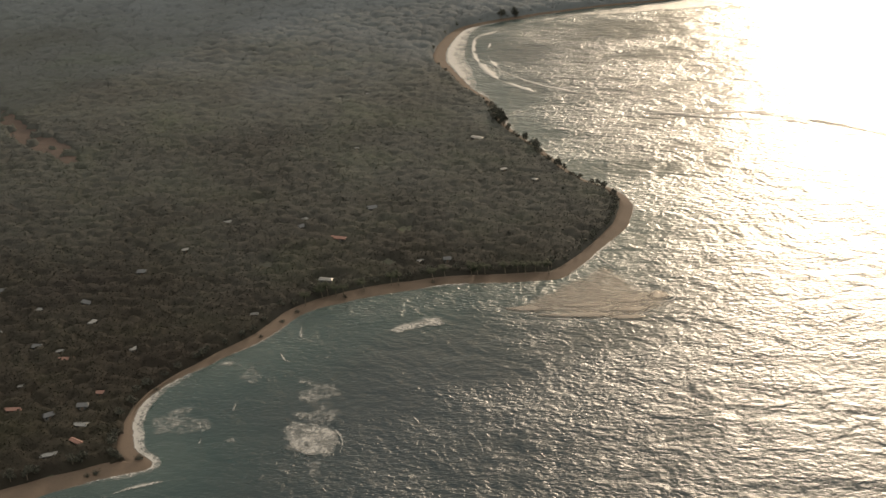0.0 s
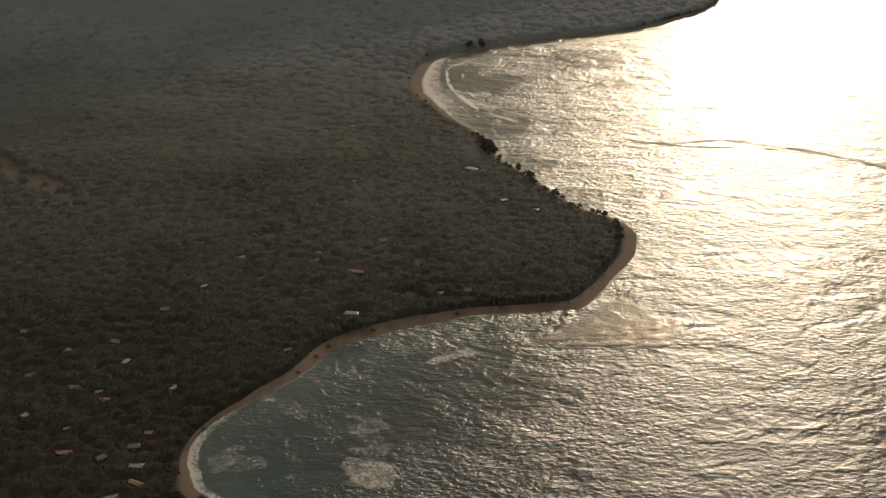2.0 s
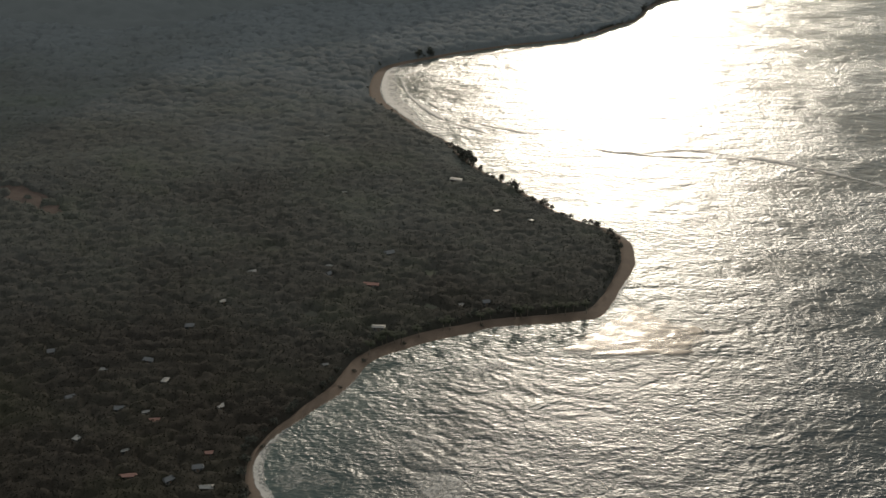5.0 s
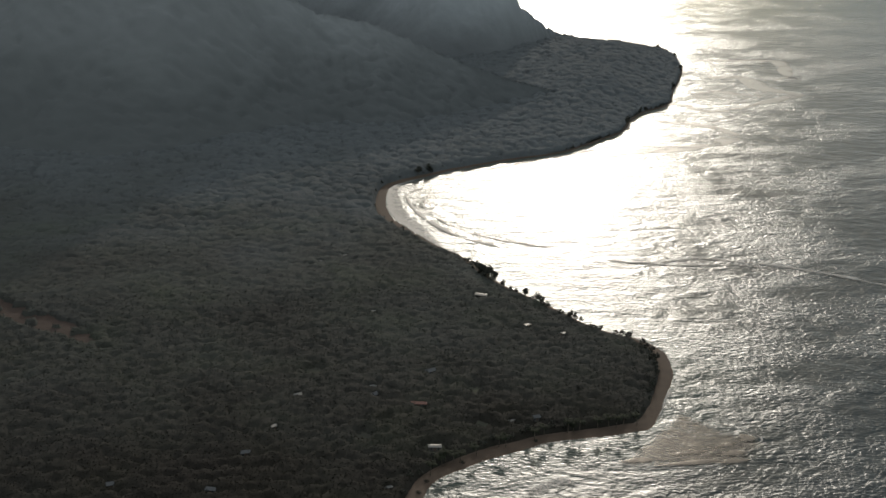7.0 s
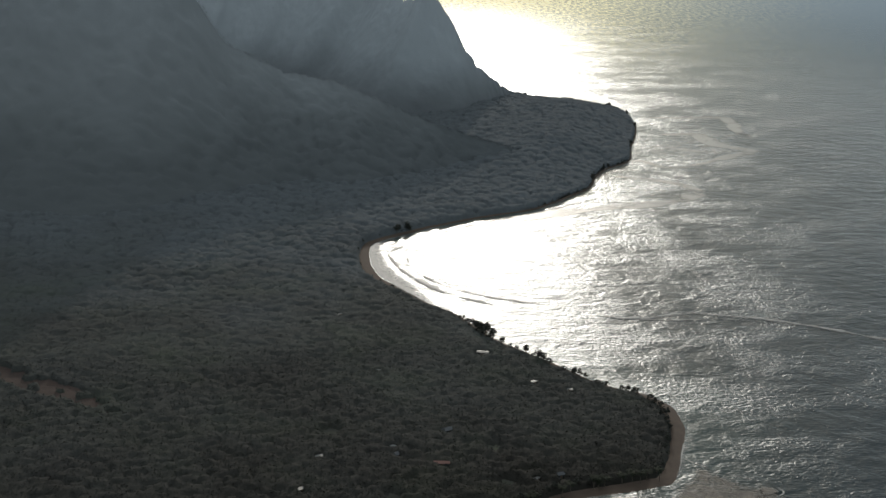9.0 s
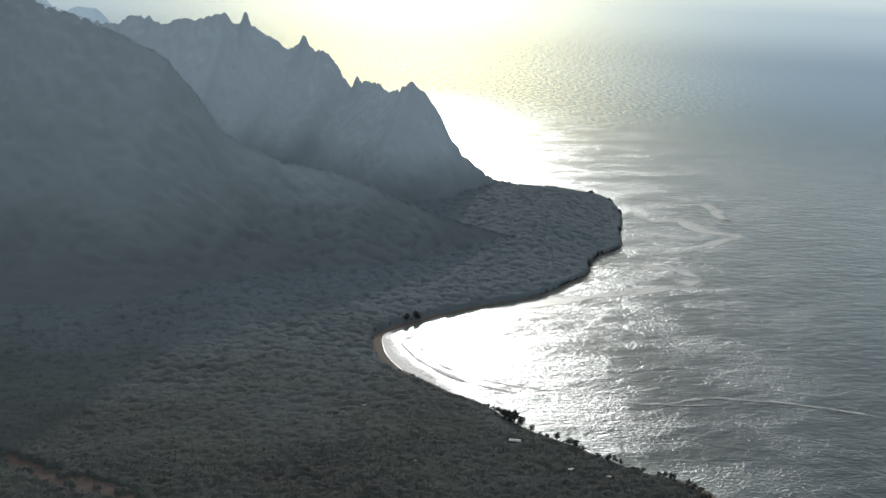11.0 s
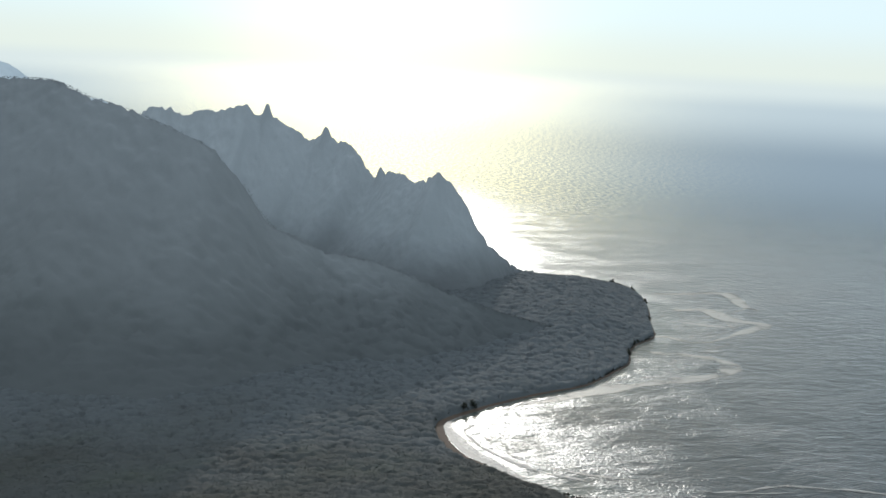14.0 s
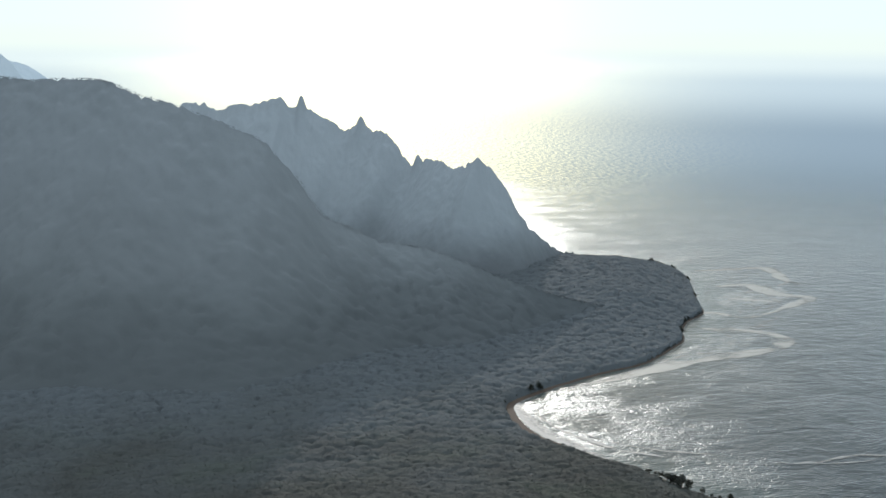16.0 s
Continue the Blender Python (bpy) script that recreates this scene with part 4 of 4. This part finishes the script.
# ---- trees along the shore ----
def limb(bm, a, b, ra, rb, sides=6):
    a, b = Vector(a), Vector(b)
    turn = (b - a).to_track_quat("Z", "Y")
    rings = []
    for p, r in ((a, ra), ((a + b) / 2 + Vector((0.1, -0.08, 0)), (ra + rb) / 2), (b, rb)):
        rings.append([bm.verts.new(p + turn @ Vector((math.cos(i * math.tau / sides) * r, math.sin(i * math.tau / sides) * r, 0))) for i in range(sides)])
    for lower, upper in zip(rings, rings[1:]):
        for i in range(sides):
            bm.faces.new((lower[i], lower[(i + 1) % sides], upper[(i + 1) % sides], upper[i]))


def tree(seed, tall, wide, label):
    """A shore tree: tapered trunk with limbs, and a crown of many small leaf clumps with gaps."""
    rnd = random.Random(seed)
    root = new("tree")
    bm = bmesh.new()
    fork = tall * 0.45
    limb(bm, (0, 0, -0.5), (0.2, 0.1, fork), 0.26, 0.17)
    tips = [Vector((0.2, 0.1, tall * 0.85))]
    limb(bm, (0.2, 0.1, fork), tips[0], 0.16, 0.04)
    for i in range(6):
        a = i * 1.05 + rnd.uniform(-0.3, 0.3)
        tip = Vector((math.cos(a) * wide * rnd.uniform(0.4, 0.8), math.sin(a) * wide * rnd.uniform(0.4, 0.8), tall * rnd.uniform(0.5, 0.85)))
        limb(bm, (0.2, 0.1, fork * rnd.uniform(0.8, 1.1)), tip, 0.11, 0.03)
        tips.append(tip)
    part("trunk", bm, BARK, root, smooth=True)
    bm = bmesh.new()
    for tip in tips:
        for _ in range(46):
            g = Vector((rnd.gauss(0, 0.42), rnd.gauss(0, 0.42), rnd.gauss(0.1, 0.34))) * wide * 0.62
            c, r = tip + g, rnd.uniform(0.22, 0.5)
            n = Vector((rnd.gauss(0, 1), rnd.gauss(0, 1), rnd.gauss(0.6, 1))).normalized().to_track_quat("Z", "Y")
            ring = [bm.verts.new(c + n @ Vector((math.cos(i * 1.571) * r * rnd.uniform(0.7, 1.2), math.sin(i * 1.571) * r * rnd.uniform(0.5, 0.9), rnd.uniform(-0.1, 0.1)))) for i in range(4)]
            bm.faces.new(ring)
    part("crown", bm, LEAF, root)
    return tagged(root, label, "tree", group="trees along the shore")


def shrub(seed, label):
    """A low salt-worn bush: short stems and a crown of leaf clumps."""
    rnd = random.Random(seed)
    root = new("shrub")
    bm = bmesh.new()
    for i in range(4):
        limb(bm, (0, 0, -0.2), (rnd.uniform(-0.9, 0.9), rnd.uniform(-0.9, 0.9), rnd.uniform(0.6, 1.1)), 0.07, 0.03)
    part("stem", bm, BARK, root, smooth=True)
    bm = bmesh.new()
    for _ in range(150):
        c, r = Vector((rnd.gauss(0, 0.8), rnd.gauss(0, 0.8), abs(rnd.gauss(0.6, 0.45)))), rnd.uniform(0.15, 0.35)
        n = Vector((rnd.gauss(0, 1), rnd.gauss(0, 1), rnd.gauss(0.6, 1))).normalized().to_track_quat("Z", "Y")
        bm.faces.new([bm.verts.new(c + n @ Vector((math.cos(k * 1.571) * r, math.sin(k * 1.571) * r * 0.7, 0))) for k in range(4)])
    part("crown", bm, LEAF, root)
    return tagged(root, label, "shrub", group="shrubs on the beach")


bush = shrub(5, "low dark shrub growing on the beach sand")
for k, (x, y, scale) in enumerate(((-110, 648, 1.0), (-118, 636, 0.9), (-170, 560, 0.9), (-160, 500, 1.3), (-164, 497, 1.0), (-182, 492, 1.1), (-188, 489, 0.9), (-129, 619, 0.8), (-40, 689, 0.8), (-88, 666, 0.9))):
    j = int(np.argmin((shore[:, 0] - x)**2 + (shore[:, 1] - y)**2))
    px, py = shore[j] - seaward[j] * beach_width[j] * 0.45
    m = pose(px, py, 0.6, 0, 0, 37 * k)
    if k == 0:
        bush.matrix_basis = m
    else:
        copy_thing(bush, m @ Matrix.Diagonal((scale, scale, scale, 1)))


def palm(seed, tall, label):
    """A coconut palm: a leaning ringed trunk and a crown of drooping fronds."""
    rnd = random.Random(seed)
    root = new("palm_tree")
    lean = Vector((rnd.uniform(-0.9, 0.9), -1.3, 0))
    bm = bmesh.new()
    rings = []
    for k in range(7):
        t = k / 6
        c, wide = lean * t * t + Vector((0, 0, -0.4 + (tall + 0.4) * t)), 0.24 - 0.11 * t + (0.12 if k == 0 else 0)
        rings.append([bm.verts.new(c + Vector((math.cos(a * math.tau / 7) * wide, math.sin(a * math.tau / 7) * wide, 0))) for a in range(7)])
    for lower, upper in zip(rings, rings[1:]):
        for a in range(7):
            bm.faces.new((lower[a], lower[(a + 1) % 7], upper[(a + 1) % 7], upper[a]))
    bm.faces.new(rings[-1])
    part("trunk", bm, BARK, root, smooth=True)
    top = lean + Vector((0, 0, tall))
    bm = bmesh.new()
    for k in range(9):
        # leaflets in pairs along a drooping midrib
        t0, t1 = k / 9, (k + 0.75) / 9
        mid = [Vector((3.4 * t, 0, 0.9 * t - 2.3 * t * t)) for t in (t0, t1)]
        wide = 0.75 * math.sin(math.pi * (0.12 + 0.8 * t0))
        for side in (-1, 1):
            tip = [mid[0] + Vector((0.35, side * wide, -0.28 * wide)), mid[1] + Vector((0.35, side * wide * 0.9, -0.28 * wide))]
            bm.faces.new([bm.verts.new(v) for v in (mid[0], mid[1], tip[1], tip[0])])
    first = part("frond", bm, PALM_LEAF, root)
    for k in range(15):
        ob = first if k == 0 else new("frond", first.data)
        ob.parent = root
        ob.matrix_basis = Matrix.Translation(top) @ pose(0, 0, 0, 0, rnd.uniform(-28, 22), k * 24 + rnd.uniform(-9, 9)) @ Matrix.Diagonal((rnd.uniform(0.85, 1.15),) * 3 + (1,))
    return tagged(root, label, "palm tree", group="palms at the water's edge")


PALMS = [palm(31, 10.5, "tall dark coconut palm leaning over the beach"), palm(32, 8.5, "dark coconut palm at the edge of the sand")]
palm_rnd = random.Random(8)
from_a = int(np.argmin((shore[:, 0] + 104)**2 + (shore[:, 1] - 652)**2))
from_b = int(np.argmin((shore[:, 0] - 36)**2 + (shore[:, 1] - 698)**2))
for k, share in enumerate((0.02, 0.10, 0.12, 0.15, 0.17, 0.26, 0.36, 0.38, 0.50, 0.56, 0.67, 0.69, 0.71, 0.73, 0.80, 0.86, 0.88, 0.93, 0.99)):
    j = int(from_a + share * (from_b - from_a))
    x, y = shore[j] - seaward[j] * (beach_width[j] * palm_rnd.uniform(0.55, 1.0) + 0.8)
    m = pose(x, y, max(0.3, ground_at(x, y)) + 0.15, 0, 0, palm_rnd.uniform(-50, 50)) @ Matrix.Diagonal((1, 1, palm_rnd.uniform(0.8, 1.15), 1))
    if k < 2:
        PALMS[k].matrix_basis = m
    else:
        copy_thing(PALMS[k % 2], m)

TREES = [tree(1, 7.0, 2.6, "broad dark green tree behind the beach"), tree(2, 9.0, 2.4, "tall dark ironwood tree at the shore"),
         tree(3, 6.0, 3.0, "spreading dark green shore tree"), tree(4, 8.0, 2.0, "slender dark tree with a ragged crown")]
first_tree = int(np.argmin((shore[:, 0] + 265)**2 + (shore[:, 1] - 438)**2))
spots = []
i = first_tree
rnd = random.Random(12)
while i < last_visible:
    spots.append((i, beach_width[i] + rnd.uniform(2.5, 5.5), rnd.uniform(0.6, 1.05) * (1.0 if shore[i, 1] < 1000 else 0.75)))
    i += rnd.choice((1, 2, 2, 3, 3, 4)) + (4 if shore[i, 1] > 1000 else 0)
for x, y, count, big in ((-3, 975, 14, 1.35), (-8, 1005, 5, 0.9), (24, 918, 6, 1.05), (50, 884, 5, 0.8), (66, 843, 4, 0.8), (22, 1274, 5, 1.2), (300, 1510, 6, 1.1), (345, 1560, 5, 1.0), (440, 1700, 6, 1.1), (503, 1830, 6, 1.1), (530, 1930, 7, 1.2), (515, 1985, 7, 1.3), (470, 2050, 8, 1.3), (430, 2075, 7, 1.2), (400, 2140, 7, 1.2)):
    c = int(np.argmin((shore[:, 0] - x)**2 + (shore[:, 1] - y)**2))
    for _ in range(count):
        j = c + rnd.randint(-3, 3)
        spots.append((j, beach_width[j] * 0.6 + rnd.uniform(0.5, 5), big * rnd.uniform(0.8, 1.1)))
used = set()
for j, back, scale in spots:
    kind = rnd.randrange(4)
    x, y = shore[j] - seaward[j] * back
    z = max(0.2, ground_at(x, y))
    m = pose(x, y, z, 0, 0, rnd.uniform(0, 360)) @ Matrix.Diagonal((scale, scale, scale * rnd.uniform(0.85, 1.15), 1))
    if kind in used:
        copy_thing(TREES[kind], m)
    else:
        TREES[kind].matrix_basis = pose(x, y, z)
        used.add(kind)
